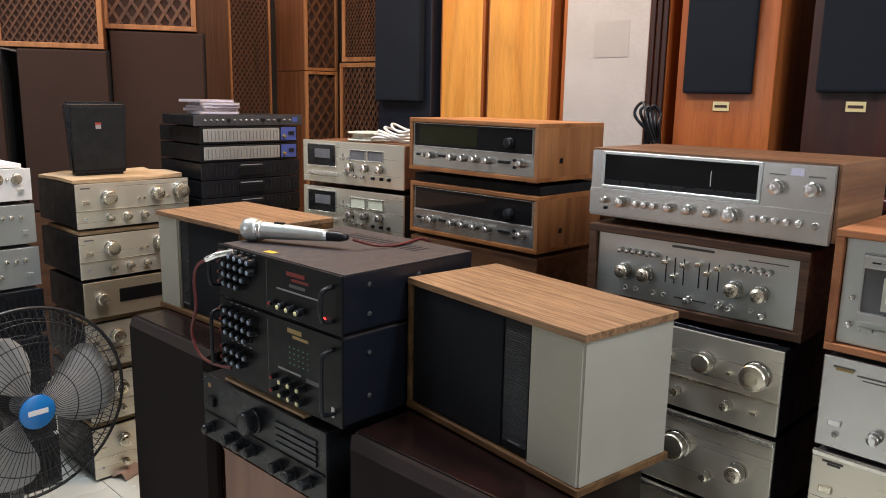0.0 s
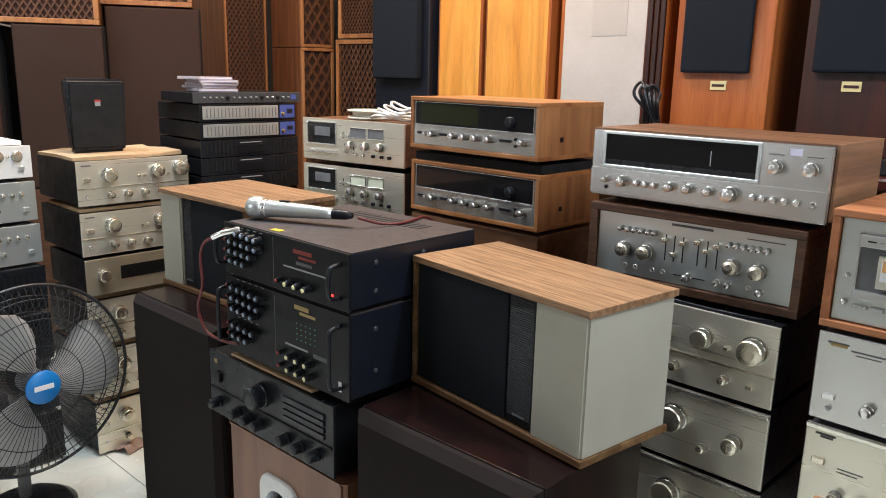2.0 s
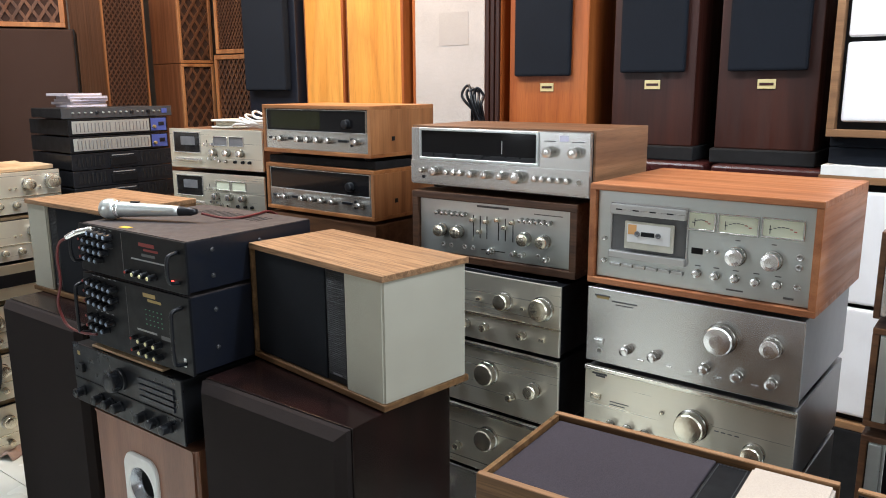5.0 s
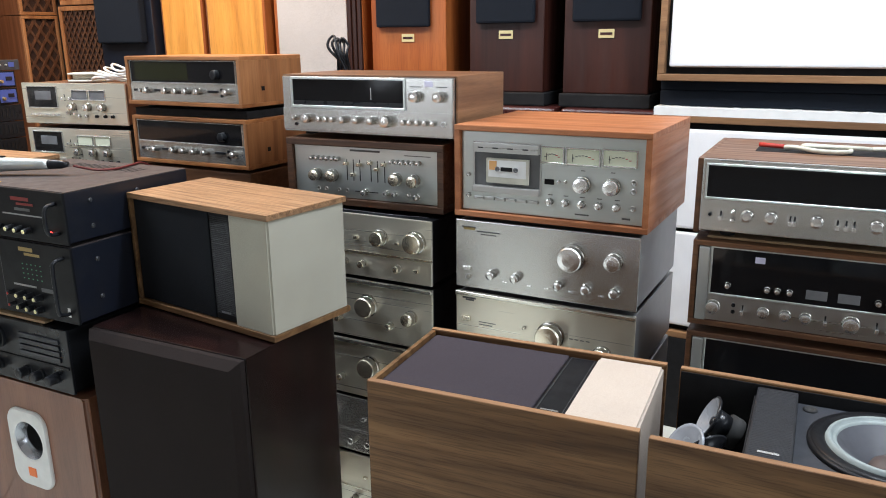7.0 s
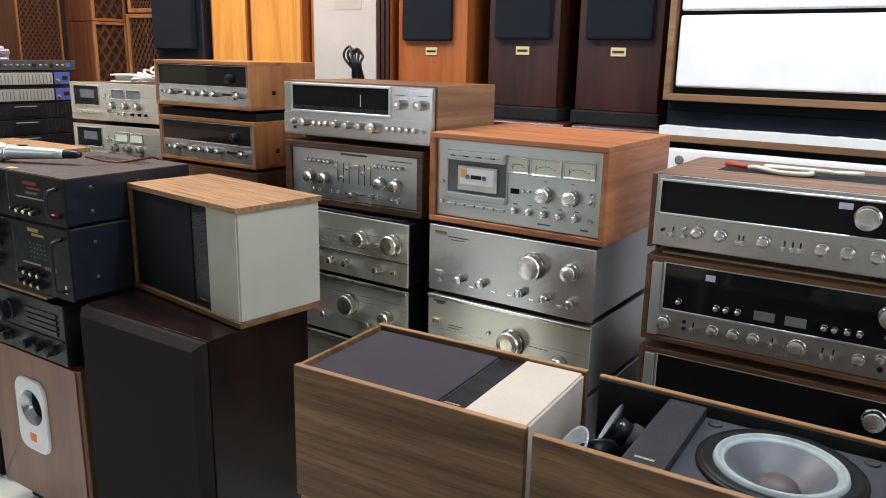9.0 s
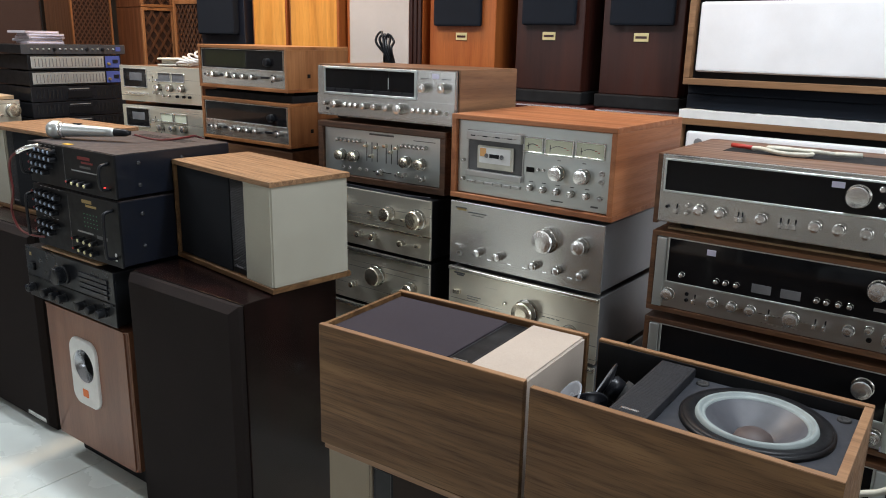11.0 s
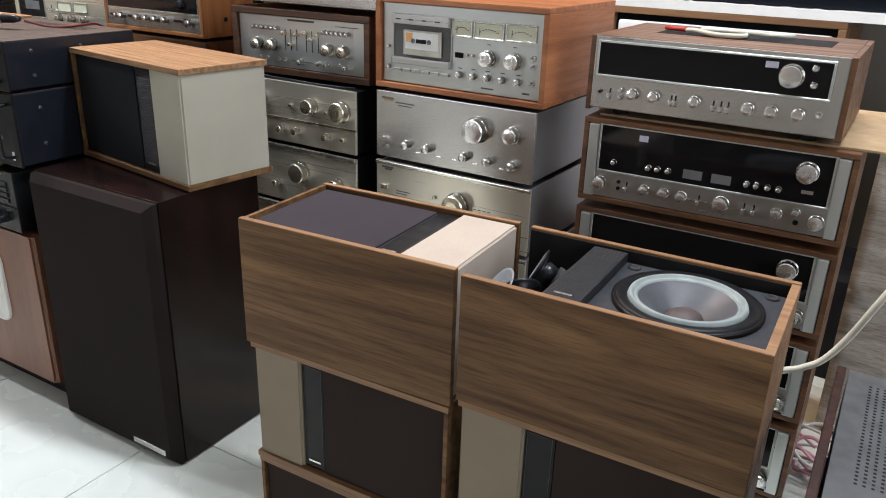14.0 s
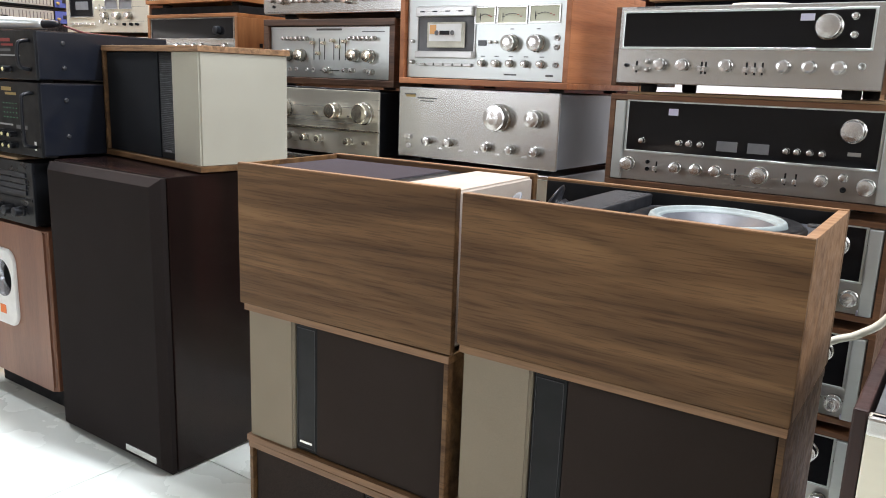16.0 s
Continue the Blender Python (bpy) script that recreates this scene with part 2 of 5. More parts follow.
BAFFLE = painted("slate_black_baffle", (0.024, 0.027, 0.035), 0.6)
STRIP = painted("slate_plastic", (0.011, 0.012, 0.015), 0.5)
PORT = metal("dark_chrome_port", (0.46, 0.47, 0.50), 0.22, "none", 0.75)
SILVER_CONE = painted("silvery_cone", (0.24, 0.26, 0.29), 0.22)
PALE_YELLOW = material("pale_yellow_mark", (0.75, 0.68, 0.36), 0.5)
GREEN = material("green_print", (0.07, 0.28, 0.15), 0.5)
CREAM = painted("cream_cable", (0.62, 0.60, 0.50), 0.5)
CLEAR = material("clear_plastic", (0.62, 0.56, 0.60), 0.15)
CLEAR.node_tree.nodes["Principled BSDF"].inputs["Transmission Weight"].default_value = 0.35
PINK = painted("pink_wire", (0.66, 0.33, 0.40), 0.35)
PLASTER = painted("wall_paint", (0.29, 0.255, 0.22), 0.8, 0.08, 5)
CEIL_PAINT = painted("ceiling_paint", (0.58, 0.58, 0.57), 0.85, 0.05, 4)
TILE = painted("pale_floor_tile", (0.68, 0.71, 0.66), 0.24, 0.10, 6)
GROUT = painted("grout", (0.34, 0.35, 0.33), 0.85)
TUBE = material("tube_glow", (0.95, 0.98, 1.0), 0.4, 0, 3.0)
BULB = material("warm_bulb_glow", (1.0, 0.75, 0.42), 0.4, 0, 3.0)
BLADE = painted("grey_blade", (0.50, 0.50, 0.49), 0.3, 0.12)
WIRE = painted("black_wire", (0.020, 0.020, 0.022), 0.35)
CHARCOAL = painted("grey_enamel", (0.17, 0.17, 0.175), 0.4)
SEAM = painted("dark_seam", (0.045, 0.047, 0.052), 0.5)
CAP_BLUE = material("slate_blue_mark", (0.24, 0.30, 0.40), 0.5)
CARVED = wood("carved_brown", (0.060, 0.024, 0.012), (0.10, 0.040, 0.019), (0.145, 0.062, 0.030), "z", 0.4)
LID = painted("dark_grey_lid", (0.085, 0.088, 0.092), 0.42)

# ---- mesh helpers ----


def link_mesh(name, bm, mats, parent=None, label=""):
    me = bpy.data.meshes.new(name)
    bm.to_mesh(me)
    bm.free()
    for m in mats if isinstance(mats, (list, tuple)) else [mats]:
        me.materials.append(m)
    ob = new(name, me)
    ob.parent = parent
    if label:
        ob["label"] = label
    return ob


def part(name, bm, mat, parent, label=""):
    return link_mesh(name, bm, mat, parent, label)


def thing(name, label, category, at=(0, 0, 0), yaw=0.0, group=""):
    ob = new(name)
    ob.empty_display_size = 0.05
    ob.matrix_basis = pose(*at, 0, 0, yaw)
    return tagged(ob, label, category, group)


def setting(name, bm, mat, label=""):
    return tagged(link_mesh(name, bm, mat), label, kind="structure")


def boxed(x0, x1, y0, y1, z0, z1, bevel=0.0, segments=2, bm=None):
    """A box, with its edges rounded."""
    own = bmesh.new()
    m = Matrix.LocRotScale(((x0 + x1) / 2, (y0 + y1) / 2, (z0 + z1) / 2), None, (x1 - x0, y1 - y0, z1 - z0))
    bmesh.ops.create_cube(own, size=1, matrix=m)
    if bevel:
        bmesh.ops.bevel(own, geom=own.edges[:], offset=bevel, segments=segments, affect="EDGES", profile=0.6)
    for f in own.faces:
        f.smooth = False
    if bm is None:
        return own
    merge(bm, own)
    return bm


def merge(bm, other):
    me = bpy.data.meshes.new("scratch")
    other.to_mesh(me)
    other.free()
    bm.from_mesh(me)
    bpy.data.meshes.remove(me)


def lathe(profile, seg=24, axis="-y", crisp=False):
    """A turned solid: (radius, height) pairs along the axis, which starts at the origin."""
    bm = bmesh.new()
    rings = []
    if crisp:
        profile = [q for a, b in zip(profile, profile[1:]) for q in (a, b)]
    for r, h in profile:
        ring = []
        for k in range(seg if r > 1e-6 else 1):
            a = 2 * math.pi * k / seg
            p = (r * math.cos(a), r * math.sin(a), h)
            if axis == "-y":
                p = (p[0], -h, p[1])
            ring.append(bm.verts.new(p))
        rings.append(ring)
    for a, b in list(zip(rings, rings[1:]))[::2 if crisp else 1]:
        for k in range(seg):
            n = (k + 1) % seg
            va = [a[k % len(a)], a[n % len(a)]]
            vb = [b[n % len(b)], b[k % len(b)]]
            vs = list(dict.fromkeys(va + vb))
            if len(vs) > 2:
                f = bm.faces.new(vs)
                f.smooth = True
    bmesh.ops.recalc_face_normals(bm, faces=bm.faces)
    return bm


def tube(points, r, seg=6, closed=False, bm=None):
    """A round cord along a smooth line."""
    bm = bm or bmesh.new()
    pts = [Vector(p) for p in points]
    n = len(pts)
    rings, last = [], None
    for i, p in enumerate(pts):
        a = pts[(i - 1) % n] if closed or i else p
        b = pts[(i + 1) % n] if closed or i < n - 1 else p
        d = (b - a).normalized()
        if last is None:
            s = d.orthogonal().normalized()
        else:
            s = (last - d * last.dot(d)).normalized()
        last = s
        u = d.cross(s)
        rings.append([bm.verts.new(p + r * (math.cos(2 * math.pi * k / seg) * s + math.sin(2 * math.pi * k / seg) * u)) for k in range(seg)])
    for i in range(n if closed else n - 1):
        a, b = rings[i], rings[(i + 1) % n]
        for k in range(seg):
            f = bm.faces.new((a[k], a[(k + 1) % seg], b[(k + 1) % seg], b[k]))
            f.smooth = True
    if not closed:
        bm.faces.new(rings[0][::-1])
        bm.faces.new(rings[-1])
    return bm


def smooth_line(points, steps=8):
    """Catmull-Rom through the points."""
    p = [Vector(points[0])] + [Vector(q) for q in points] + [Vector(points[-1])]
    out = []
    for i in range(1, len(p) - 2):
        for k in range(steps):
            t = k / steps
            out.append(0.5 * (2 * p[i] + (p[i + 1] - p[i - 1]) * t + (2 * p[i - 1] - 5 * p[i] + 4 * p[i + 1] - p[i + 2]) * t * t + (3 * p[i] - p[i - 1] - 3 * p[i + 1] + p[i + 2]) * t ** 3))
    return out + [p[-2]]


MESHES = {}


def shared(key, build, mat):
    if (key, mat.name) not in MESHES:
        me = bpy.data.meshes.new(key[0])
        bm = build()
        bm.to_mesh(me)
        bm.free()
        me.materials.append(mat)
        MESHES[(key, mat.name)] = me
    return MESHES[(key, mat.name)]


def piece(name, me, parent, at, rz=0.0, ry=0.0):
    ob = new(name, me)
    ob.parent = parent
    ob.matrix_basis = pose(*at, 0, ry, rz)
    return ob


class Face:
    """The front of an apparatus: places of its controls run from 0 to 1, from the left and from the top."""

    def __init__(self, ob, x0, x1, z0, z1, y=0.0):
        self.ob, self.x0, self.x1, self.z0, self.z1, self.y = ob, x0, x1, z0, z1, y

    def xz(self, u, v):
        return self.x0 + u * (self.x1 - self.x0), self.z1 - v * (self.z1 - self.z0)

    def knob(self, u, v, r, long=0.0, mat=None, tip=None):
        x, z = self.xz(u, v)
        n = 1.15 * long or min(0.028, 1.15 * r + 0.008)
        mat = mat or CHROME

        def build():
            bm = lathe([(0, 0), (r * 1.06, 0), (r * 1.06, n * 0.22), (r * 0.97, n * 0.26), (r * 0.95, n * 0.9), (r * 0.87, n), (r * 0.5, n * 1.05), (0, n * 1.07)], 24, "-y", True)
            bm.faces.ensure_lookup_table()
            for g in bm.faces:
                low = max(-v.co.y for v in g.verts)
                g.material_index = 1 if mat in (CHROME, BRASSY) and low < n * 0.95 else 0
            return bm
        me = shared(("knob", r, n), build, mat)
        if len(me.materials) == 1:
            me.materials.append(KNURL)
        k = piece("knob", me, self.ob, (x, self.y, z))
        if tip:
            w = r * 0.6
            piece("knob_mark", shared(("knob_mark", r), lambda: lathe([(0, 0), (w, 0), (w, 0.0012), (0, 0.0012)], 10), tip), k, (0, -n * 1.06, 0))
        return k

    def slab(self, name, u0, u1, v0, v1, out, mat, bevel=0.001, label="", sink=0.0):
        xa, za = self.xz(u0, v1)
        xb, zb = self.xz(u1, v0)
        return part(name, boxed(xa, xb, self.y - out, self.y + 0.002 + sink, za, zb, min(bevel, 0.45 * out, 0.2 * (zb - za))), mat, self.ob, label)

    def bar(self, u0, u1, v, h, mat):
        x0, z = self.xz(u0, v)
        x1, _ = self.xz(u1, v)
        return part("lettering", boxed(x0, x1, self.y - 0.0008, self.y + 0.001, z - h / 2, z + h / 2), mat, self.ob)

    def jack(self, u, v, r=0.0055):
        x, z = self.xz(u, v)
        return piece("jack", shared(("jack", r), lambda: lathe([(r, 0), (r, 0.003), (r * 0.62, 0.003), (r * 0.55, 0.0008), (0, 0.0008)], 16), STEEL if r > 0.005 else BLACK), self.ob, (x, self.y, z))

    def button(self, u, v, w, h, mat, out=0.006):
        x, z = self.xz(u, v)
        me = shared(("button", w, h, out), lambda: boxed(-w / 2, w / 2, -out, 0.001, -h / 2, h / 2, 0.0012), mat)
        return piece("button", me, self.ob, (x, self.y, z))

    def lever(self, u, v, mat=None):
        x, z = self.xz(u, v)

        def build():
            bm = boxed(-0.0032, 0.0032, -0.016, 0.001, -0.0075, 0.0025, 0.0015)
            boxed(-0.0016, 0.0016, -0.0008, 0.001, -0.011, 0.011, 0.0, bm=bm)
            for g in bm.faces:
                g.material_index = 1 if min(v.co.y for v in g.verts) > -0.0012 else 0
            return bm
        me = shared(("switch",), build, mat or CHROME)
        if len(me.materials) == 1:
            me.materials.append(BLACK)
        return piece("switch", me, self.ob, (x, self.y, z))

    def slider(self, u, v0, v1, at, mat=None):
        x, z0 = self.xz(u, v1)
        _, z1 = self.xz(u, v0)
        s = part("slot", boxed(x - 0.0012, x + 0.0012, self.y - 0.0006, self.y + 0.001, z0, z1), BLACK, self.ob)
        piece("slider_knob", shared(("slider_knob",), lambda: boxed(-0.006, 0.006, -0.012, 0.0, -0.0045, 0.0045, 0.002), mat or CHROME), s, (x, self.y, z0 + at * (z1 - z0)))

    def pane(self, name, u0, u1, v0, v1, mat, frame=None, depth=0.0012, rim=0.003):
        xa, za = self.xz(u0, v1)
        xb, zb = self.xz(u1, v0)
        p = part(name, boxed(xa, xb, self.y - depth, self.y + 0.001, za, zb, 0.0004), mat, self.ob)
        if frame:
            bm = bmesh.new()
            for a in ((xa - rim, xb + rim, zb, zb + rim), (xa - rim, xb + rim, za - rim, za), (xa - rim, xa, za, zb), (xb, xb + rim, za, zb)):
                boxed(a[0], a[1], self.y - depth - 0.0022, self.y + 0.001, a[2], a[3], 0.0006, 1, bm)
            part("bezel", bm, frame, p)
        return p


def feet(ob, w, d, h=0.012, r=0.016):
    for fx in (0.05, w - 0.05):
        for fy in (0.05, d - 0.05):
            piece("foot", shared(("foot", h, r), lambda: lathe([(0, 0), (r * 0.9, 0), (r, h * 0.3), (r, h), (0, h)], 16, "z"), RUBBER), ob, (fx, fy, 0))


def apparatus(label, category, at, yaw, w, h, d, body, plate, name="amplifier", group="", foot=0.012, plate_t=0.007, side=None, bevel=0.0018):
    """A metal-cased apparatus with a front plate: its front left bottom corner is at 'at'."""
    ob = thing(name, label, category, at, yaw, group)
    part("body", boxed(0.004, w - 0.004, plate_t, d, foot, h - 0.002, 0.0025), body, ob)
    part("front_plate", boxed(0, w, 0, plate_t - 0.0002, foot - 0.002 if foot else 0, h, bevel), plate, ob)
    if side:
        for a, b in ((-0.014, -0.0005), (w + 0.0005, w + 0.014)):
            part("side_panel", boxed(a, b, 0.004, d, foot * 0.4, h + 0.002, 0.002), side, ob)
    if foot:
        feet(ob, w, d, foot)
    return ob, Face(ob, 0, w, foot, h)


def cased(label, category, at, yaw, w, h, d, wood_top, wood_side, plate, name="receiver", group="", rim=0.012, inset=0.006, foot=0.010):
    """An apparatus in a wooden case, the front plate set a little back inside it."""
    ob = thing(name, label, category, at, yaw, group)
    part("case_top", boxed(0, w, 0, d, h - rim, h, 0.0018), wood_top, ob)
    part("case_bottom", boxed(0, w, 0, d, foot, foot + rim, 0.0018), wood_top, ob)
    for a, b in ((0, rim), (w - rim, w)):
        part("case_side", boxed(a, b, 0.0006, d - 0.0005, foot + rim - 0.0002, h - rim + 0.0002, 0.001), wood_side, ob)
    part("chassis", boxed(rim, w - rim, inset + 0.008, d - 0.01, foot + rim, h - rim), BLACK, ob)
    part("front_plate", boxed(rim + 0.0015, w - rim - 0.0015, inset, inset + 0.0078, foot + rim + 0.0015, h - rim - 0.0015, 0.0012), plate, ob)
    if foot:
        feet(ob, w, d, foot)
    return ob, Face(ob, rim, w - rim, foot + rim, h - rim, inset)

# ---- the room ----
X0, X1, Y0, Y1 = -4.3, 3.0, -2.6, 3.05
setting("floor", boxed(X0, X1, Y0, Y1, -0.12, -0.006), GROUT, "grout bed under the floor tiles")
setting("ceiling", boxed(X0, X1, Y0, Y1, CEIL, CEIL + 0.12), CEIL_PAINT, "plain white painted ceiling")
setting("wall_north", boxed(X0 - 0.12, X1 + 0.12, Y1, Y1 + 0.12, -0.12, CEIL), PLASTER, "plain painted wall behind the loudspeakers")
setting("wall_south", boxed(X0 - 0.12, X1 + 0.12, Y0 - 0.12, Y0, -0.12, CEIL), PLASTER, "plain painted wall")
setting("wall_west", boxed(X0 - 0.12, X0, Y0, Y1, -0.12, CEIL), PLASTER, "plain painted wall behind the cabinets")
setting("wall_east", boxed(X1, X1 + 0.12, Y0, Y1, -0.12, CEIL), PLASTER, "plain painted wall")
for tx, ty, _ in TUBES:
    fx = thing("ceiling_light", "white fluorescent batten fixed to the ceiling", "ceiling light", (tx, ty, CEIL - 0.07), 0, "ceiling lights")
    part("housing", boxed(-0.62, 0.62, -0.06, 0.06, 0.03, 0.068, 0.006), WHITE, fx)
    part("tube", lathe([(0, 0), (0.013, 0), (0.013, 1.16), (0, 1.16)], 12, "z"), TUBE, fx).matrix_basis = pose(-0.58, 0, 0.015, 0, 90, 0)

for hx, hy, _ in HALOGENS:
    fx = thing("spot_lamp", "small white halogen lamp under the ceiling", "lamp", (hx, hy, CEIL - 0.05), 0, "halogen lamps")
    part("housing", boxed(-0.12, 0.12, -0.08, 0.08, 0.006, 0.05, 0.008), WHITE, fx)
    part("bulb", boxed(-0.09, 0.09, -0.03, 0.03, 0.0, 0.0058, 0.001), BULB, fx)

# ---- loudspeakers on the floor, front row ----


def floor_speaker(at, yaw, w, h, d, label, plate=True):
    ob = thing("floor_speaker", label, "loudspeaker", at, yaw, "dark floor loudspeakers")
    part("cabinet", boxed(0, w, 0.03, d, 0.006, h, 0.002), ESPRESSO, ob)
    part("plinth", boxed(0.012, w - 0.012, 0.045, d - 0.012, 0, 0.0058), MATT, ob)
    bm = boxed(0.004, w - 0.004, 0.0, 0.0295, 0.004, h - 0.003)
    front = [e for e in bm.edges if all(v.co.y < 0.001 for v in e.verts)]
    bmesh.ops.bevel(bm, geom=front, offset=0.017, segments=1, affect="EDGES")
    g = part("grille", bm, BROWN_CLOTH, ob, "dark brown cloth grille with chamfered edges")
    if plate:
        part("name_plate", boxed(w - 0.15, w - 0.035, -0.003, 0.001, 0.028, 0.043, 0.0008), SILVER, g, "small silver name plate")
    return ob


def bookshelf(at, yaw, w, h, d, mirror, label, cloth_mat=None, beige=None, top=None, tilt=0, edge=None, logo=True, lift=0.0, cuts=(0.62, 0.735)):
    """A wood-boarded loudspeaker: cloth, a louvred strip and a pale wrapped end. tilt 90: on its back."""
    ob = thing("bookshelf_speaker", label, "loudspeaker", at, yaw, "wood and cloth bookshelf loudspeakers")
    ob.matrix_basis = pose(*at, 0, 0, yaw) @ pose(0, 0, 0, -tilt, 0, 0)
    s = (lambda a, b: (w - b, w - a)) if mirror else (lambda a, b: (a, b))
    cloth_mat, beige, top, edge = cloth_mat or GRILLE, beige or BEIGE, top or OAK_TOP, edge or WALNUT_EDGE
    t = 0.013
    part("top_board", boxed(0, w, 0, d, h - t, h, 0.0015), top, ob)
    part("bottom_board", boxed(0, w, 0, d, 0, t, 0.0015), edge, ob)
    for za, zb in ((h - t, h), (0, t)) if tilt or not lift else ():
        part("edge_band", boxed(0.0005, w - 0.0005, -0.0007, 0.0003, za + 0.001, zb - 0.001), WALNUT_EDGE, ob, "lighter wood edge")
    part("end_board", boxed(*s(0.001, 0.009), 0.0008, d - 0.001, t, h - t, 0.0008), edge, ob)
    part("back_board", boxed(*s(t, w - 0.02), d - 0.014, d - 0.002, t, h - t), MATT, ob)
    part("grille", boxed(*s(0.011, cuts[0] * w), 0.008, 0.03, t + 0.002, h - t - 0.002, 0.003), cloth_mat, ob, "dark cloth grille")
    part("core", boxed(*s(t + 0.001, w - 0.03), 0.0305, d - 0.0145, t + 0.0005, h - t - 0.0005), MATT, ob)
    strip = part("louvre_strip", boxed(*s((cuts[0] + 0.002) * w, cuts[1] * w), 0.010, 0.0300, t + 0.002, h - t - 0.002, 0.003), BLACK, ob, "black plastic louvred strip")
    a, b = s((cuts[0] + 0.012) * w, (cuts[1] - 0.008) * w)
    n = int((h - 2 * t - 0.02) / 0.0042)
    half = (b - a) / 2
    me = shared(("slat", round(b - a, 4)), lambda: boxed(-half, half, -0.0012, 0.001, -0.0011, 0.0011, 0.0006, 1), STRIP)
    for k in range(n if lift else 0):
        piece("slat", me, strip, ((a + b) / 2, 0.010, h - t - 0.010 - 0.0042 * k))
    if not lift:
        for q0, q1, z0, z1 in ((a, a + 0.0008, t + 0.01, h - t - 0.01), (b - 0.0008, b, t + 0.01, h - t - 0.01), (a, b, t + 0.0092, t + 0.01), (a, b, h - t - 0.01, h - t - 0.0092)):
            part("trim_line", boxed(q0, q1, 0.0088, 0.0101, z0, z1), SEAM, strip)
    if logo:
        c = (a + b) / 2
        part("name_plate", boxed(c - 0.014, c + 0.014, 0.0082, 0.0105, t + 0.018, t + 0.022), CHARCOAL if lift else SILVER, strip)
    bm = boxed(*s((cuts[1] + 0.003) * w, w - 0.004), 0.004, d - 0.004, t + 0.001, h - t - 0.001)
    side = [e for e in bm.edges if abs(e.verts[0].co.z - e.verts[1].co.z) > 0.05]
    bmesh.ops.bevel(bm, geom=side, offset=0.004, segments=3, affect="EDGES")
    part("wrapped_end", bm, beige, ob, "pale cloth wrapped round the end")
    for fx in (0.04, w - 0.04) if lift else ():
        for fy in (0.04, d - 0.04):
            piece("foot", shared(("pad", lift), lambda: lathe([(0, -lift), (0.012, -lift), (0.012, 0), (0, 0)], 16, "z"), RUBBER), ob, (fx, fy, 0))
    return ob


floor_speaker((-0.850, 1.014, 0), 0.0, 0.434, 0.677, 0.33, "tall dark-stained loudspeaker with a brown cloth grille standing on the tiles")
floor_speaker((-1.872, 1.066, 0), 0.0, 0.440, 0.677, 0.33, "tall dark-stained loudspeaker with a brown cloth grille beside the amplifiers")
bookshelf((-0.865, 1.190, 0.681), -8.0, 0.460, 0.268, 0.235, False, "walnut-topped loudspeaker with a black grille, on a floor loudspeaker", edge=WALNUT, lift=0.0035, cuts=(0.588, 0.733))
bookshelf((-1.915, 1.190, 0.6785), 1.0, 0.436, 0.283, 0.30, True, "walnut-topped loudspeaker with a pale grey end, beside amplifiers", top=OAK_TOP, edge=WALNUT, lift=0.001)

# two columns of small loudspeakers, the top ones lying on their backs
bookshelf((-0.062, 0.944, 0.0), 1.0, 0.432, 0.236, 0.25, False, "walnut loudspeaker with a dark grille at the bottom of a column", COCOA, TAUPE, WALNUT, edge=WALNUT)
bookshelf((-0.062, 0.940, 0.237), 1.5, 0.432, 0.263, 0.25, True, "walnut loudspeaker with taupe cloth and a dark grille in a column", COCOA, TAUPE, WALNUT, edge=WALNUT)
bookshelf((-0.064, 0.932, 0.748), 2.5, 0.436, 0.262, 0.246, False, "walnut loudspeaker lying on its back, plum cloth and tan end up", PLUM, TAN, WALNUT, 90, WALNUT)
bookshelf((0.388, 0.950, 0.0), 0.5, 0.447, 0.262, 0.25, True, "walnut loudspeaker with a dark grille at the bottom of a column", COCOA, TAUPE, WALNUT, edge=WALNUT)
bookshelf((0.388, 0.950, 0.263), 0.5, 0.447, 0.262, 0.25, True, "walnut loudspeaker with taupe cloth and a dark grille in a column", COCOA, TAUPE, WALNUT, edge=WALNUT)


def holed_board(x0, x1, y0, y1, z0, z1, cx, cy, r, seg=48):
    """A level board with a round hole."""
    angles = sorted([2 * math.pi * k / seg for k in range(seg)] + [math.atan2(y - cy, x - cx) % (2 * math.pi) for x in (x0, x1) for y in (y0, y1)])
    bm = bmesh.new()
    rings = []
    for zz in (z1, z0):
        inner, outer = [], []
        for a in angles:
            c, s = math.cos(a), math.sin(a)
            far = min(((x1 if c > 0 else x0) - cx) / c if abs(c) > 1e-9 else 9, ((y1 if s > 0 else y0) - cy) / s if abs(s) > 1e-9 else 9)
            inner.append(bm.verts.new((cx + r * c, cy + r * s, zz)))
            outer.append(bm.verts.new((cx + far * c, cy + far * s, zz)))
        rings += [inner, outer]
    n = len(angles)
    for a, b in ((0, 1), (2, 3), (0, 2), (1, 3)):
        for i in range(n):
            j = (i + 1) % n
            bm.faces.new((rings[a][i], rings[a][j], rings[b][j], rings[b][i]))
    bmesh.ops.recalc_face_normals(bm, faces=bm.faces)
    return bm


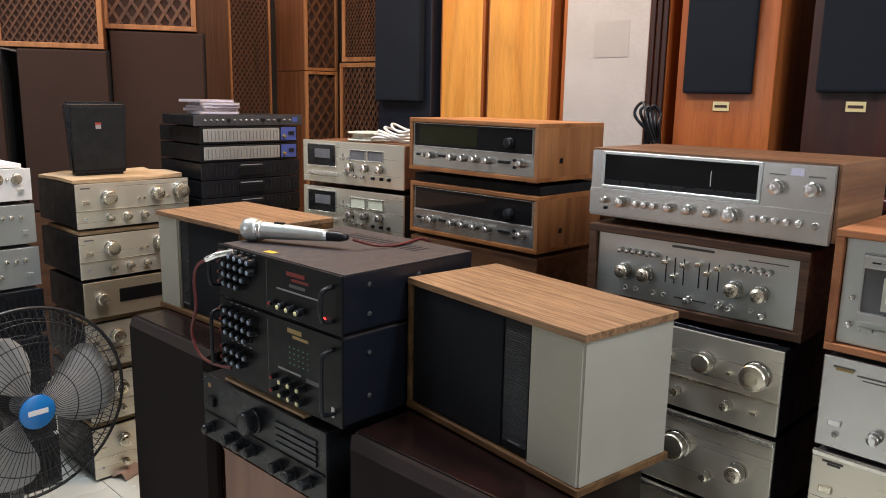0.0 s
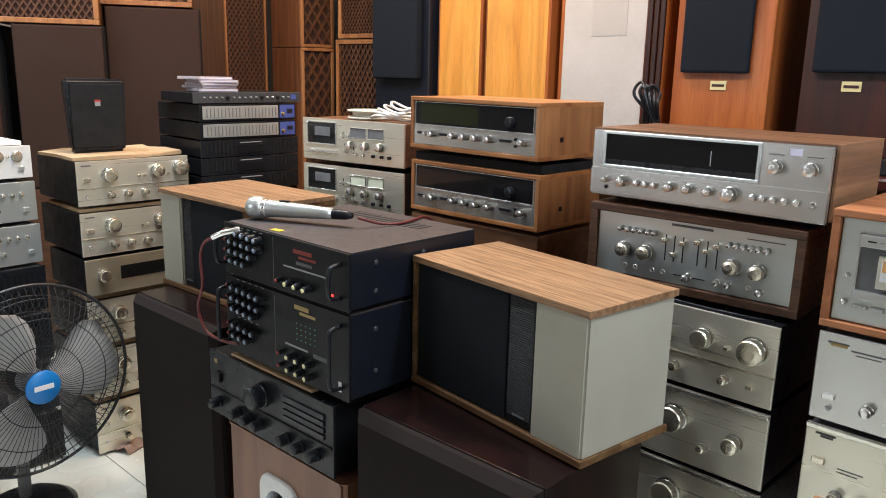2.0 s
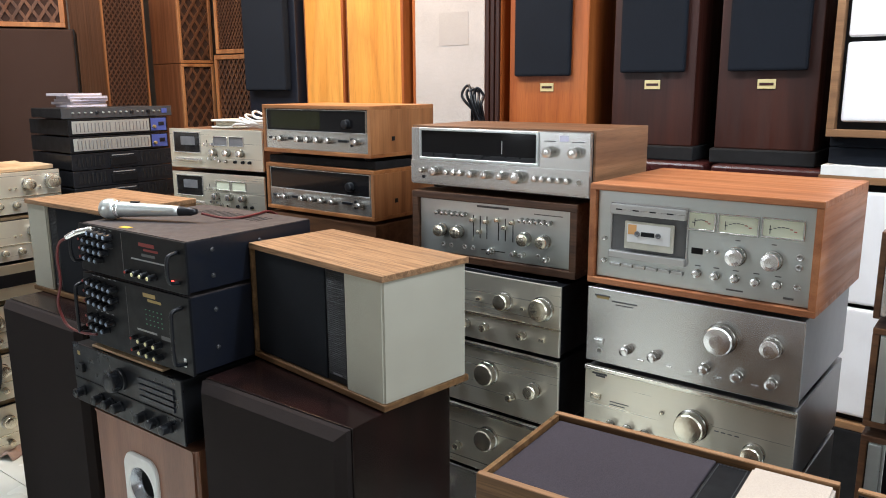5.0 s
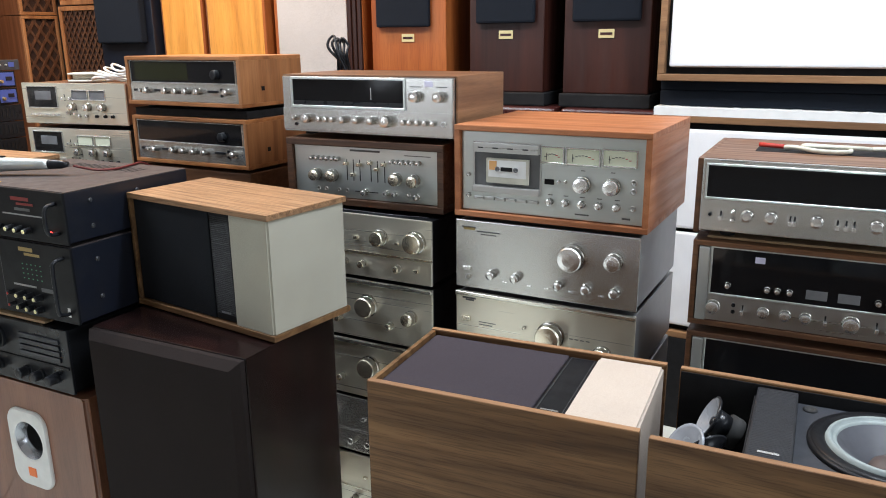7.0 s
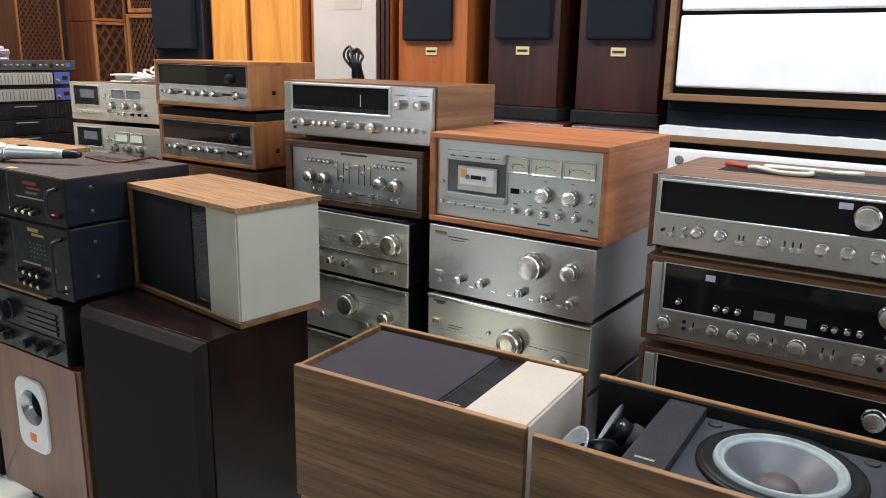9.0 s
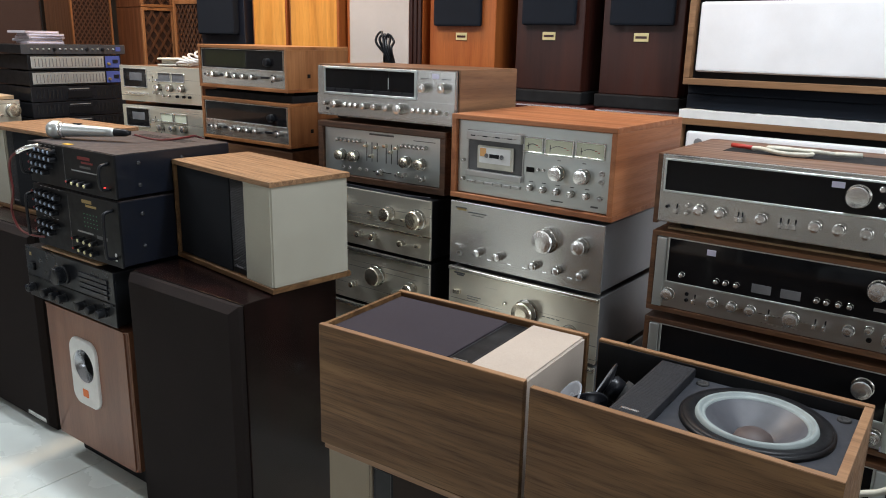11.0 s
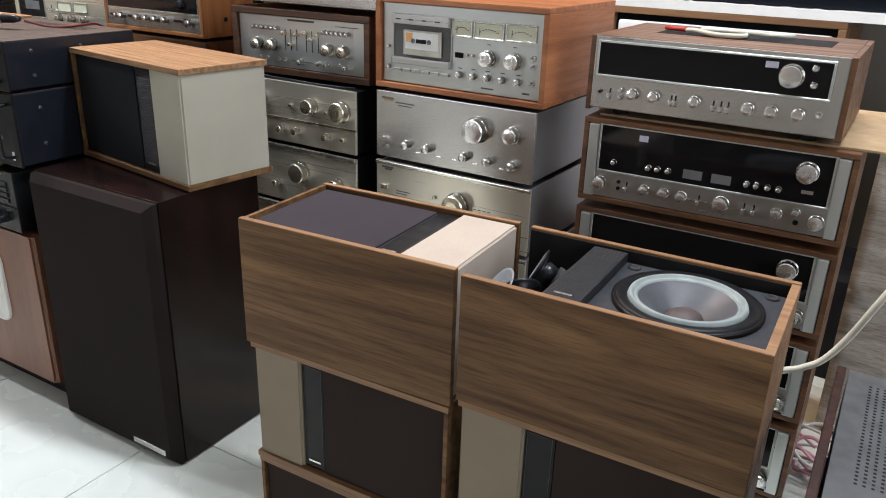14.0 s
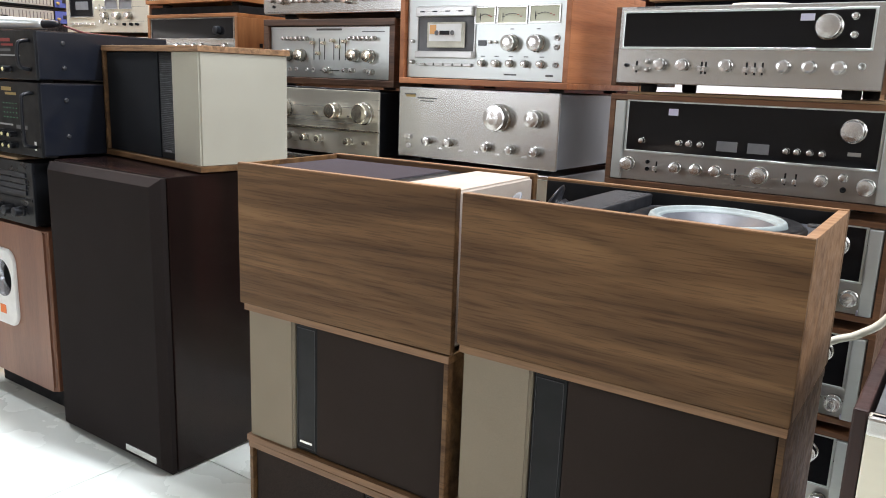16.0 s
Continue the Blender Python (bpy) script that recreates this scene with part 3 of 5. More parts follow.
def open_speaker(at, yaw, w, h, d):
    """A loudspeaker without its grille, lying on its back: an open wooden tray with the cone in it."""
    ob = thing("opened_speaker", "walnut loudspeaker on its back, grille off and woofer bare", "loudspeaker", at, yaw)
    t = 0.013
    part("front_board", boxed(0, w, 0, t, 0, h, 0.0012), WALNUT, ob)
    part("rear_board", boxed(0, w, d - t, d, 0, h, 0.0012), WALNUT, ob)
    for ya, yb in ((0, t), (d - t, d)):
        part("edge_band", boxed(0.0005, w - 0.0005, ya + 0.001, yb - 0.001, h - 0.0003, h + 0.0007), WALNUT_EDGE, ob, "lighter wood edge")
    part("end_board", boxed(w - t, w - 0.0003, t, d - t, 0, h - 0.0003, 0.0006), WALNUT_EDGE, ob)
    part("base_board", boxed(0.001, w - t, t, d - t, 0.0, 0.012), MATT, ob)
    bz = h - 0.024
    for a, b in ((t, t + 0.002), (d - t - 0.002, d - t)):
        part("lining", boxed(0.002, w - t - 0.001, a, b, 0.0125, h - 0.004), MATT, ob, "black inner face")
    part("baffle", holed_board(0.125, w - t, t + 0.0025, d - t - 0.0025, bz - 0.012, bz, 0.308, d / 2 + 0.008, 0.110), BAFFLE, ob, "slate-black painted baffle")
    part("divider", boxed(0.118, 0.1248, t, d - t, 0.012, bz), MATT, ob)
    strip = part("louvre_strip", boxed(0.122, 0.182, t + 0.003, d - t - 0.004, bz + 0.0004, h - 0.006, 0.003), STRIP, ob, "slate plastic louvred strip with a small badge")
    ridge = shared(("ridge",), lambda: boxed(-0.026, 0.026, -0.0013, 0.0013, -0.001, 0.0005, 0.0004, 1), STRIP)
    for k in range(45):
        piece("slat", ridge, strip, (0.152, t + 0.012 + 0.005 * k, h - 0.006))
    part("name_plate", boxed(0.137, 0.165, t + 0.022, t + 0.028, h - 0.0062, h - 0.0048), SILVER, ob)
    cx, cy = 0.308, d / 2 + 0.008
    wf = part("woofer", lathe([(0.104, 0), (0.112, 0.0), (0.112, 0.006), (0.108, 0.008), (0.101, 0.008), (0.100, 0.004)], 48, "z"), BLACK, ob, "glossy black pressed woofer frame")
    wf.matrix_basis = pose(cx, cy, bz) @ Matrix.Diagonal((0.99, 0.99, 1.0, 1.0))
    part("gasket", lathe([(0.1075, 0.0078), (0.106, 0.0105), (0.094, 0.0105), (0.088, 0.0065)], 48, "z"), BLACK, wf)
    part("surround", lathe([(0.096, 0.007), (0.094, 0.0125), (0.0905, 0.0145), (0.0875, 0.0125), (0.0855, 0.0085), (0.0835, 0.0095), (0.0805, 0.0095), (0.0785, 0.0065)], 48, "z"), SURROUND, wf, "grey foam surround").matrix_basis = Matrix.Diagonal((0.925, 0.925, 1.0, 1.0))
    part("cone", lathe([(0.079, 0.0066), (0.055, -0.011), (0.032, -0.026)], 48, "z"), CONE, wf, "grey paper cone").matrix_basis = Matrix.Diagonal((0.925, 0.925, 1.0, 1.0))
    part("dust_cap", lathe([(0.033, -0.0265), (0.028, -0.017), (0.018, -0.011), (0, -0.008)], 32, "z"), DUST, wf, "brownish dust cap").matrix_basis = Matrix.Diagonal((0.925, 0.925, 1.0, 1.0))
    for gx, gy in ((0.20, d - 0.035), (w - 0.035, d - 0.032), (w - 0.033, 0.04)):
        piece("grille_socket", shared(("grille_socket",), lambda: lathe([(0.0105, 0), (0.0105, 0.003), (0.006, 0.003), (0.005, 0.0008), (0, 0.0008)], 20, "z"), RUBBER), ob, (gx, gy, bz))
    for (tx, ty, tz, rx, ry) in ((0.066, 0.07, h - 0.040, -38, -50), (0.062, 0.155, h - 0.030, 10, -62)):
        tw = part("tweeter", lathe([(0, -0.028), (0.020, -0.028), (0.022, -0.010), (0.016, -0.006), (0.036, 0.0), (0.038, 0.003), (0.035, 0.004), (0.026, -0.001), (0.009, -0.010), (0.007, -0.004), (0, -0.002)], 32, "z"), PLASTIC, ob, "loose grey-black tweeter tipped on its side")
        tw.matrix_basis = pose(tx, ty, tz, rx, ry, 0)
        part("cone", lathe([(0.0345, 0.0042), (0.0262, -0.0006), (0.0092, -0.0095)], 32, "z"), SILVER_CONE, tw, "shiny grey cone")
        part("magnet", lathe([(0, -0.048), (0.024, -0.048), (0.025, -0.046), (0.025, -0.029), (0, -0.0285)], 28, "z"), RUBBER, tw)
    loose = part("loose_cone", lathe([(0.0, -0.004), (0.010, -0.004), (0.034, 0.006), (0.038, 0.007), (0.038, 0.009), (0.033, 0.008), (0.010, -0.002), (0, -0.002)], 32, "z"), SILVER_CONE, ob, "pale grey cone leaning on the front board")
    loose.matrix_basis = pose(0.046, 0.052, h - 0.034, 28, -48, 0)
    return ob


open_speaker((0.386, 0.945, 0.526), 0.8, 0.45, 0.219, 0.272)

# subwoofer under the black amplifiers
sub = thing("subwoofer", "reddish veneered subwoofer with a white flared port, standing on the tiles", "subwoofer", (-1.303, 1.024, 0), 0)
part("cabinet", boxed(0, 0.42, 0.07, 0.40, 0.077, 0.497, 0.003, 2), COPPER_WOOD, sub)
bm = holed_board(0, 0.42, 0.077, 0.497, -0.0698, 0, 0.20, 0.345, 0.0515)
bmesh.ops.rotate(bm, verts=bm.verts, matrix=Matrix.Rotation(radians(90), 3, "X"))
corner = [e for e in bm.edges if all(min(v.co.x, 0.42 - v.co.x) < 1e-5 and abs(v.co.y) < 1e-5 for v in e.verts)]
bmesh.ops.bevel(bm, geom=corner, offset=0.010, segments=3, affect="EDGES")
part("front_board", bm, COPPER_WOOD, sub)
part("plinth", boxed(0.03, 0.39, 0.055, 0.37, 0, 0.0768, 0.004), MATT, sub)


def rounded_plate(w, h, r, t, hole=0.0, seg=8):
    """An upright plate with rounded corners, its face towards -y."""
    out = []
    for cx, cz, a0 in ((w / 2 - r, h / 2 - r, 0), (-w / 2 + r, h / 2 - r, 90), (-w / 2 + r, -h / 2 + r, 180), (w / 2 - r, -h / 2 + r, 270)):
        for k in range(seg + 1):
            a = radians(a0 + 90 * k / seg)
            out.append((cx + r * math.cos(a), cz + r * math.sin(a)))
    fine = []
    for (xa, za), (xb, zb) in zip(out, out[1:] + out[:1]):
        n = max(1, round(math.hypot(xb - xa, zb - za) / 0.008))
        fine += [(xa + (xb - xa) * k / n, za + (zb - za) * k / n) for k in range(n)]
    out = fine
    bm = bmesh.new()
    rings = []
    for grow, y in ((0, 0), (0, -t * 0.6), (-t * 0.4, -t)):
        k = 1 + 2 * grow / max(w, h)
        rings.append([bm.verts.new((x * k, y, z * k)) for x, z in out])
    for a, b in zip(rings, rings[1:]):
        for i in range(len(out)):
            j = (i + 1) % len(out)
            bm.faces.new((a[i], a[j], b[j], b[i]))
    if hole:
        lift, deep = 0.022, []
        for r, y in ((hole * 1.06, -t), (hole, -t * 0.7), (hole, 0.0)):
            deep.append([bm.verts.new((r * math.cos(q), y, lift + r * math.sin(q))) for q in (math.atan2(z - lift, x) for x, z in out)])
        for a, b in zip([rings[-1]] + deep, deep):
            for i in range(len(out)):
                j = (i + 1) % len(out)
                bm.faces.new((a[i], a[j], b[j], b[i]))
    else:
        bm.faces.new(rings[-1])
    bmesh.ops.recalc_face_normals(bm, faces=bm.faces)
    return bm


pt = part("port_plate", rounded_plate(0.138, 0.208, 0.038, 0.008, 0.050), WHITE, sub, "white plastic port plate with rounded corners")
pt.matrix_basis = pose(0.20, 0, 0.323)
part("port", lathe([(0.0499, 0.006), (0.046, 0.001), (0.040, -0.014), (0.034, -0.034), (0.030, -0.054), (0.029, -0.066), (0, -0.066)], 40), PORT, pt, "dark silvery flared port").matrix_basis = pose(0, 0, 0.022)
part("port_mouth", lathe([(0.0385, -0.0175), (0.033, -0.034), (0, -0.036)], 32), MATT, pt, "dark inside of the port").matrix_basis = pose(0, 0, 0.022)
part("badge", boxed(-0.014, 0.014, -0.0095, -0.0075, -0.074, -0.050, 0.0008), ORANGE, pt, "orange badge")

# ---- black amplifiers on the subwoofer ----
yam, f = apparatus("glossy black amplifier with a large volume knob, on the subwoofer", "amplifier", (-1.362, 1.016, 0.4985), 0, 0.458, 0.165, 0.36, BLACK, PLASTIC, "integrated_amplifier")
f.knob(0.47, 0.33, 0.026, 0.03, PLASTIC)
for u in (0.08, 0.26, 0.36, 0.45, 0.66, 0.77, 0.88):
    f.knob(u, 0.80, 0.0125, 0.022, PLASTIC)
f.slab("control_strip", 0.01, 0.99, 0.58, 0.62, 0.003, BLACK)
f.button(0.09, 0.38, 0.022, 0.022, BLACK, 0.008)
f.bar(0.05, 0.075, 0.15, 0.010, GOLD_PRINT)
for k in range(4):
    f.slab("long_button", 0.64, 0.94, 0.17 + 0.095 * k, 0.24 + 0.095 * k, 0.004, INK)


def side_screw_mesh():
    bm = lathe([(0.0055, 0), (0.0055, 0.0015), (0.003, 0.003), (0, 0.003)], 12, "z")
    bmesh.ops.rotate(bm, verts=bm.verts, matrix=Matrix.Rotation(radians(90), 3, "Y"))
    return bm


def mixer(at, h, d, kind, label):
    ob, f = apparatus(label, "amplifier", at, 0, 0.425, h, d, INK, BLACK, "mixer_amplifier", "karaoke mixer amplifiers", 0.008)
    part("lid", boxed(0.004, 0.421, 0.01, d - 0.002, h - 0.0018, h, 0.0005), MIX_TOP, ob, "dusty black steel lid")
    rows = (0.13, 0.31, 0.50, 0.69) if kind else (0.10, 0.24, 0.38, 0.60, 0.74)
    for r, v in enumerate(rows):
        n = 5 if r < 2 else 4 - (r == len(rows) - 1)
        f.knob(0.055, v, 0.0055, 0.012, PLASTIC, DIM_RED)
        for k in range(n):
            f.knob(0.115 + 0.055 * k, v + 0.01 * k, 0.0075, 0.016, PLASTIC, CAP_BLUE)
            f.bar(0.105 + 0.055 * k, 0.128 + 0.055 * k, v - 0.085, 0.0015, PRINT)
    f.slab("panel_line", 0.435, 0.438, 0.05, 0.95, 0.0006, DARK_PRINT)
    base = 0.80 if kind else 0.72
    for r in range(1 if kind else 2):
        f.knob(0.50, base + 0.16 * r, 0.0055, 0.012, PLASTIC, RED)
        for k in range(3):
            f.knob(0.585 + 0.07 * k, base + 0.005 * k + 0.16 * r, 0.0075, 0.016, PLASTIC, PALE_YELLOW)
    if kind:
        f.bar(0.60, 0.74, 0.20, 0.008, DIM_RED)
        f.bar(0.64, 0.77, 0.30, 0.005, DIM_RED)
        f.bar(0.62, 0.74, 0.41, 0.006, DARK_PRINT)
        f.bar(0.52, 0.84, 0.52, 0.003, PRINT)
        x, z = f.xz(0.885, 0.80)
        piece("led", shared(("led",), lambda: lathe([(0.003, 0), (0.003, 0.003), (0, 0.005)], 12), LED), ob, (x, 0, z))
    else:
        f.bar(0.60, 0.71, 0.10, 0.009, GOLD_PRINT)
        f.bar(0.64, 0.76, 0.165, 0.006, GOLD_PRINT)
        for c in range(5):
            for r in range(4):
                f.bar(0.61 + 0.035 * c, 0.618 + 0.035 * c, 0.30 + 0.065 * r, 0.002, GREEN)
        f.bar(0.52, 0.70, 0.60, 0.004, PRINT)
        f.bar(0.74, 0.86, 0.62, 0.009, DARK_PRINT)
        f.slab("paper_tag", 0.925, 0.945, 0.80, 0.92, 0.0008, PAPER)
    for u in (-0.005, 0.94):
        x = u * 0.425 + (0.0 if u > 0 else 0.012)
        pts = smooth_line([(x, 0, 0.03), (x, -0.022, 0.034), (x, -0.028, 0.05), (x, -0.028, h - 0.045), (x, -0.022, h - 0.028), (x, 0, h - 0.024)], 4)
        part("handle", tube(pts, 0.0045, 8), PLASTIC, ob, "black bow handle")
    for zz in (0.3, 0.78):
        piece("screw", shared(("side_screw",), lambda: side_screw_mesh(), SEAM), ob, (0.4215, 0.07, zz * h))
        piece("screw", shared(("side_screw",), lambda: side_screw_mesh(), SEAM), ob, (0.4215, 0.20, zz * h))
    for k in range(14):
        part("vent_slot", boxed(0.10 + 0.018 * k, 0.108 + 0.018 * k, d - 0.10, d - 0.05, h - 0.0002, h + 0.0004), MATT, ob)
    return ob


mixer((-1.292, 1.026, 0.6735), 0.181, 0.35, 0, "black mixer amplifier with rows of small knobs, under another one")
mixer((-1.292, 1.026, 0.8550), 0.120, 0.36, 1, "black mixer amplifier with small knobs, under a microphone")
part_card = thing("paper_edge", "folded piece of cardboard between two amplifiers", "cardboard", (-1.285, 1.022, 0.6645), 0)
part("sheet", boxed(0.004, 0.30, 0.003, 0.10, 0, 0.006, 0.001), CARD, part_card)

# microphone, its cable and the plug
mic = thing("microphone", "silver handheld microphone with a wire-mesh head, lying on the mixer", "microphone", (-1.292, 1.088, 1.0015), 23.8)
part("head", lathe([(0, 0), (0.012, 0.001), (0.021, 0.008), (0.0255, 0.020), (0.0255, 0.034), (0.021, 0.046), (0, 0.046)], 28, "z"), PALE, mic, "silver wire mesh head").matrix_basis = pose(0, 0, 0, 0, 90, 0)
part("collar", lathe([(0.0215, 0.0462), (0.0225, 0.05), (0.0205, 0.056), (0, 0.056)], 28, "z"), CHROME, mic).matrix_basis = pose(0, 0, 0, 0, 90, 0)
part("handle", lathe([(0.0195, 0.0565), (0.0185, 0.08), (0.0135, 0.19), (0.0125, 0.215), (0, 0.215)], 28, "z"), PALE, mic, "silver tapered handle").matrix_basis = pose(0, 0, 0, 0, 90, 0)
part("plug", lathe([(0.0118, 0.2152), (0.0108, 0.245), (0.006, 0.262), (0, 0.262)], 20, "z"), PLASTIC, mic, "black plug").matrix_basis = pose(0, 0, 0, 0, 90, 0)
part("switch", boxed(0.085, 0.108, -0.005, 0.005, 0.0165, 0.0205, 0.001), PLASTIC, mic)
MIC_CORD = [(-1.040, 1.197, 0.998), (-1.023, 1.242, 0.983), (-1.008, 1.287, 0.979), (-1.018, 1.347, 0.979), (-1.038, 1.397, 0.977), (-1.048, 1.437, 0.962)]
cab = thing("microphone_cable", "thin dark red cable behind the microphone on the mixer", "cable", (0, 0, 0), 0)
part("cord", tube(smooth_line(MIC_CORD), 0.003), CORD_RED, cab)
lead = thing("input_lead", "dark red lead with a silver jack plug in the mixer", "cable", (-0.004, -0.009, 0.018), 0)
part("cord", tube(smooth_line([(-1.262, 0.992, 0.930), (-1.295, 0.988, 0.912), (-1.315, 0.990, 0.876), (-1.316, 0.992, 0.813), (-1.345, 0.995, 0.754), (-1.322, 1.0, 0.703), (-1.27, 1.01, 0.690), (-1.235, 1.027, 0.688)]), 0.0034), CORD_RED, lead)
part("plug", tube(smooth_line([(-1.215, 1.030, 0.950), (-1.238, 1.005, 0.943), (-1.264, 0.992, 0.930)]), 0.0065, 10), CHROME, lead, "silver jack plug")
tag = thing("price_sticker", "small orange sticker on the mixer lid", "sticker", (-1.148, 1.047, 0.9755), 5)
part("label", boxed(0, 0.03, 0, 0.016, 0, 0.0006), YELLOW, tag)

# ---- second row: the stack with the wooden-cased receiver ----
SX, SY = -0.715, 1.592


def silver_amp(label, at, w, h, d, plate, kind, body=None, yaw=-1.5, group="silver amplifiers"):
    ob, f = apparatus(label, "amplifier", at, yaw, w, h, d, body or BLACK, plate, "amplifier", group, 0.012)
    k = BRASSY if plate is not SILVER else CHROME
    f.bar(0.04, 0.12, 0.10, 0.004, DARK_PRINT)
    if kind == 0:
        f.slab("lower_strip", 0.0, 1.0, 0.60, 0.63, 0.0018, k, 0.0005)
        f.button(0.09, 0.42, 0.022, 0.009, k)
        f.knob(0.26, 0.33, 0.020, 0, k)
        f.knob(0.67, 0.33, 0.020, 0, k)
        f.knob(0.90, 0.34, 0.0265, 0.024, k)
        for u in (0.27, 0.42, 0.545, 0.785):
            f.knob(u, 0.79, 0.0095, 0, k)
        f.button(0.90, 0.80, 0.014, 0.008, k)
        f.button(0.50, 0.38, 0.012, 0.007, k)
        f.button(0.78, 0.40, 0.010, 0.006, k)
        f.jack(0.06, 0.80)
    elif kind == 1:
        # rounded top edge, its highlight painted in with a brighter metal
        f.slab("top_trim", 0.0, 1.0, 0.0, 0.065, 0.005, HIGHLIGHT_TRIM, 0.0022)
        f.knob(0.14, 0.50, 0.016, 0, k)
        f.knob(0.565, 0.42, 0.028, 0.024, k)
        f.knob(0.72, 0.70, 0.0095, 0, k)
        f.knob(0.86, 0.50, 0.0175, 0, k)
        f.knob(0.36, 0.70, 0.0095, 0, k)
        f.button(0.07, 0.80, 0.018, 0.008, k)
    elif kind == 4:
        f.slab("lower_strip", 0.0, 1.0, 0.60, 0.625, 0.0018, k, 0.0005)
        f.button(0.075, 0.42, 0.024, 0.012, k)
        f.knob(0.265, 0.33, 0.0235, 0, k)
        f.knob(0.695, 0.31, 0.0205, 0, k)
        f.knob(0.915, 0.28, 0.026, 0.024, k)
        for u in (0.27, 0.42, 0.57):
            f.knob(u, 0.79, 0.011, 0, k)
        for u in (0.53, 0.58, 0.80):
            f.button(u, 0.40, 0.009, 0.007, k)
        f.jack(0.07, 0.80, 0.0052)
    elif kind == 2:
        f.bar(0.05, 0.115, 0.12, 0.006, GOLD_PRINT)
        f.bar(0.13, 0.26, 0.15, 0.003, DARK_PRINT)
        f.bar(0.15, 0.24, 0.19, 0.002, DARK_PRINT)
        f.button(0.07, 0.72, 0.021, 0.010, k)
        f.jack(0.075, 0.85)
        for u in (0.22, 0.36):
            f.knob(u, 0.76, 0.0105, 0, CHROME)
        for u in (0.29, 0.43, 0.53, 0.66, 0.82):
            f.button(u, 0.86, 0.014, 0.004, k, 0.002)
        f.knob(0.665, 0.36, 0.029, 0.026, CHROME)
        f.knob(0.88, 0.345, 0.0185, 0, CHROME)
        for u in (0.60, 0.745, 0.89):
            f.knob(u, 0.775, 0.0105, 0, CHROME)
    elif kind == 3:
        # top edge again in the brighter metal that stands for its highlight
        f.slab("top_trim", 0.0, 1.0, 0.0, 0.06, 0.005, HIGHLIGHT_TRIM, 0.0022)
        f.bar(0.06, 0.11, 0.13, 0.004, DARK_PRINT)
        f.button(0.065, 0.42, 0.022, 0.012, k)
        f.bar(0.14, 0.24, 0.45, 0.002, DARK_PRINT)
        f.bar(0.14, 0.22, 0.49, 0.002, DARK_PRINT)
        for u in (0.15, 0.24, 0.33, 0.72, 0.80, 0.88):
            f.knob(u, 0.78, 0.0105, 0, k)
        f.knob(0.41, 0.42, 0.0045, 0.006, k)
        f.knob(0.56, 0.47, 0.031, 0.026, k)
        f.knob(0.84, 0.62, 0.02, 0, k)
        for k2 in range(4):
            f.bar(0.66 + 0.03 * k2, 0.68 + 0.03 * k2, 0.47, 0.002, DARK_PRINT)
    return ob


z = 0.0
for h, kind, plate in ((0.181, 0, CHAMPAGNE), (0.17, 0, SILVER), (0.168, 1, CHAMPAGNE), (0.168, 1, CHAMPAGNE), (0.172, 0, CHAMPAGNE)):
    silver_amp("brushed champagne amplifier with round knobs in a tall stack" if plate is CHAMPAGNE else "brushed silver amplifier with round knobs in a tall stack", (-0.697, 1.554, z), 0.435, h, 0.36, plate, kind)
    z += h + 0.0005
eqm, f = cased("silver-faced amplifier with sliders in a dark walnut case", "amplifier", (-0.702, 1.575, 0.8655), 1.0, 0.453, 0.173, 0.36, DARK_FRAME, DARK_FRAME, PALE, "console_amplifier", "", 0.017, 0.010, 0.006)
f = Face(eqm, 0.008, 0.460, -0.0085, 0.1725, 0.010)
for u in (0.153, 0.19, 0.223, 0.259, 0.294, 0.325):
    f.knob(u, 0.268, 0.0055, 0.014, CHROME)
for u in (0.673, 0.704, 0.735, 0.768, 0.799, 0.834):
    f.knob(u, 0.26, 0.0055, 0.014, CHROME)
for u, v in ((0.173, 0.508), (0.283, 0.508), (0.693, 0.497), (0.803, 0.503)):
    f.knob(u, v, 0.0155, 0.02, BRASSY)
for u, a in ((0.376, 0.8), (0.418, 0.3), (0.46, 0.78), (0.531, 0.9), (0.573, 0.62), (0.618, 0.86)):
    f.slider(u, 0.265, 0.564, a, BRASSY)
for u in (0.179, 0.232, 0.319, 0.372):
    f.jack(u, 0.708)
f.slab("balance_slot", 0.423, 0.573, 0.705, 0.717, 0.0006, BLACK)
f.knob(0.493, 0.712, 0.008, 0.016, CHROME)
f.knob(0.631, 0.702, 0.006, 0.014, CHROME)
f.knob(0.682, 0.702, 0.006, 0.014, CHROME)
f.jack(0.766, 0.702)
f.knob(0.819, 0.718, 0.007, 0.014, CHROME)
f.bar(0.398, 0.591, 0.14, 0.005, DARK_PRINT)
f.bar(0.74, 0.90, 0.17, 0.002, DARK_PRINT)
f.slab("paper_tag", 0.86, 0.91, 0.85, 0.88, 0.0006, PAPER)

sr, f = apparatus("large silver receiver with a black dial and walnut sleeve", "receiver", (SX, SY, 1.0435), -0.3, 0.490, 0.149, 0.285, BLACK, SILVER, "receiver", "", 0.012, 0.012)
part("sleeve", boxed(-0.0005, 0.4905, 0.0125, 0.286, 0.1492, 0.153, 0.001), WALNUT_CASE, sr, "walnut top")
for a, b in ((-0.006, -0.0003), (0.4903, 0.496)):
    part("sleeve_side", boxed(a, b, 0.0125, 0.286, 0.014, 0.153, 0.001), WALNUT_SIDE, sr)
f.pane("dial_window", 0.068, 0.732, 0.05, 0.52, GLASS, PALE, 0.0015, 0.006)
f.slab("dial_lip", 0.068, 0.732, 0.44, 0.52, 0.0025, PLASTIC)
f.bar(0.47, 0.66, 0.48, 0.0035, PRINT)
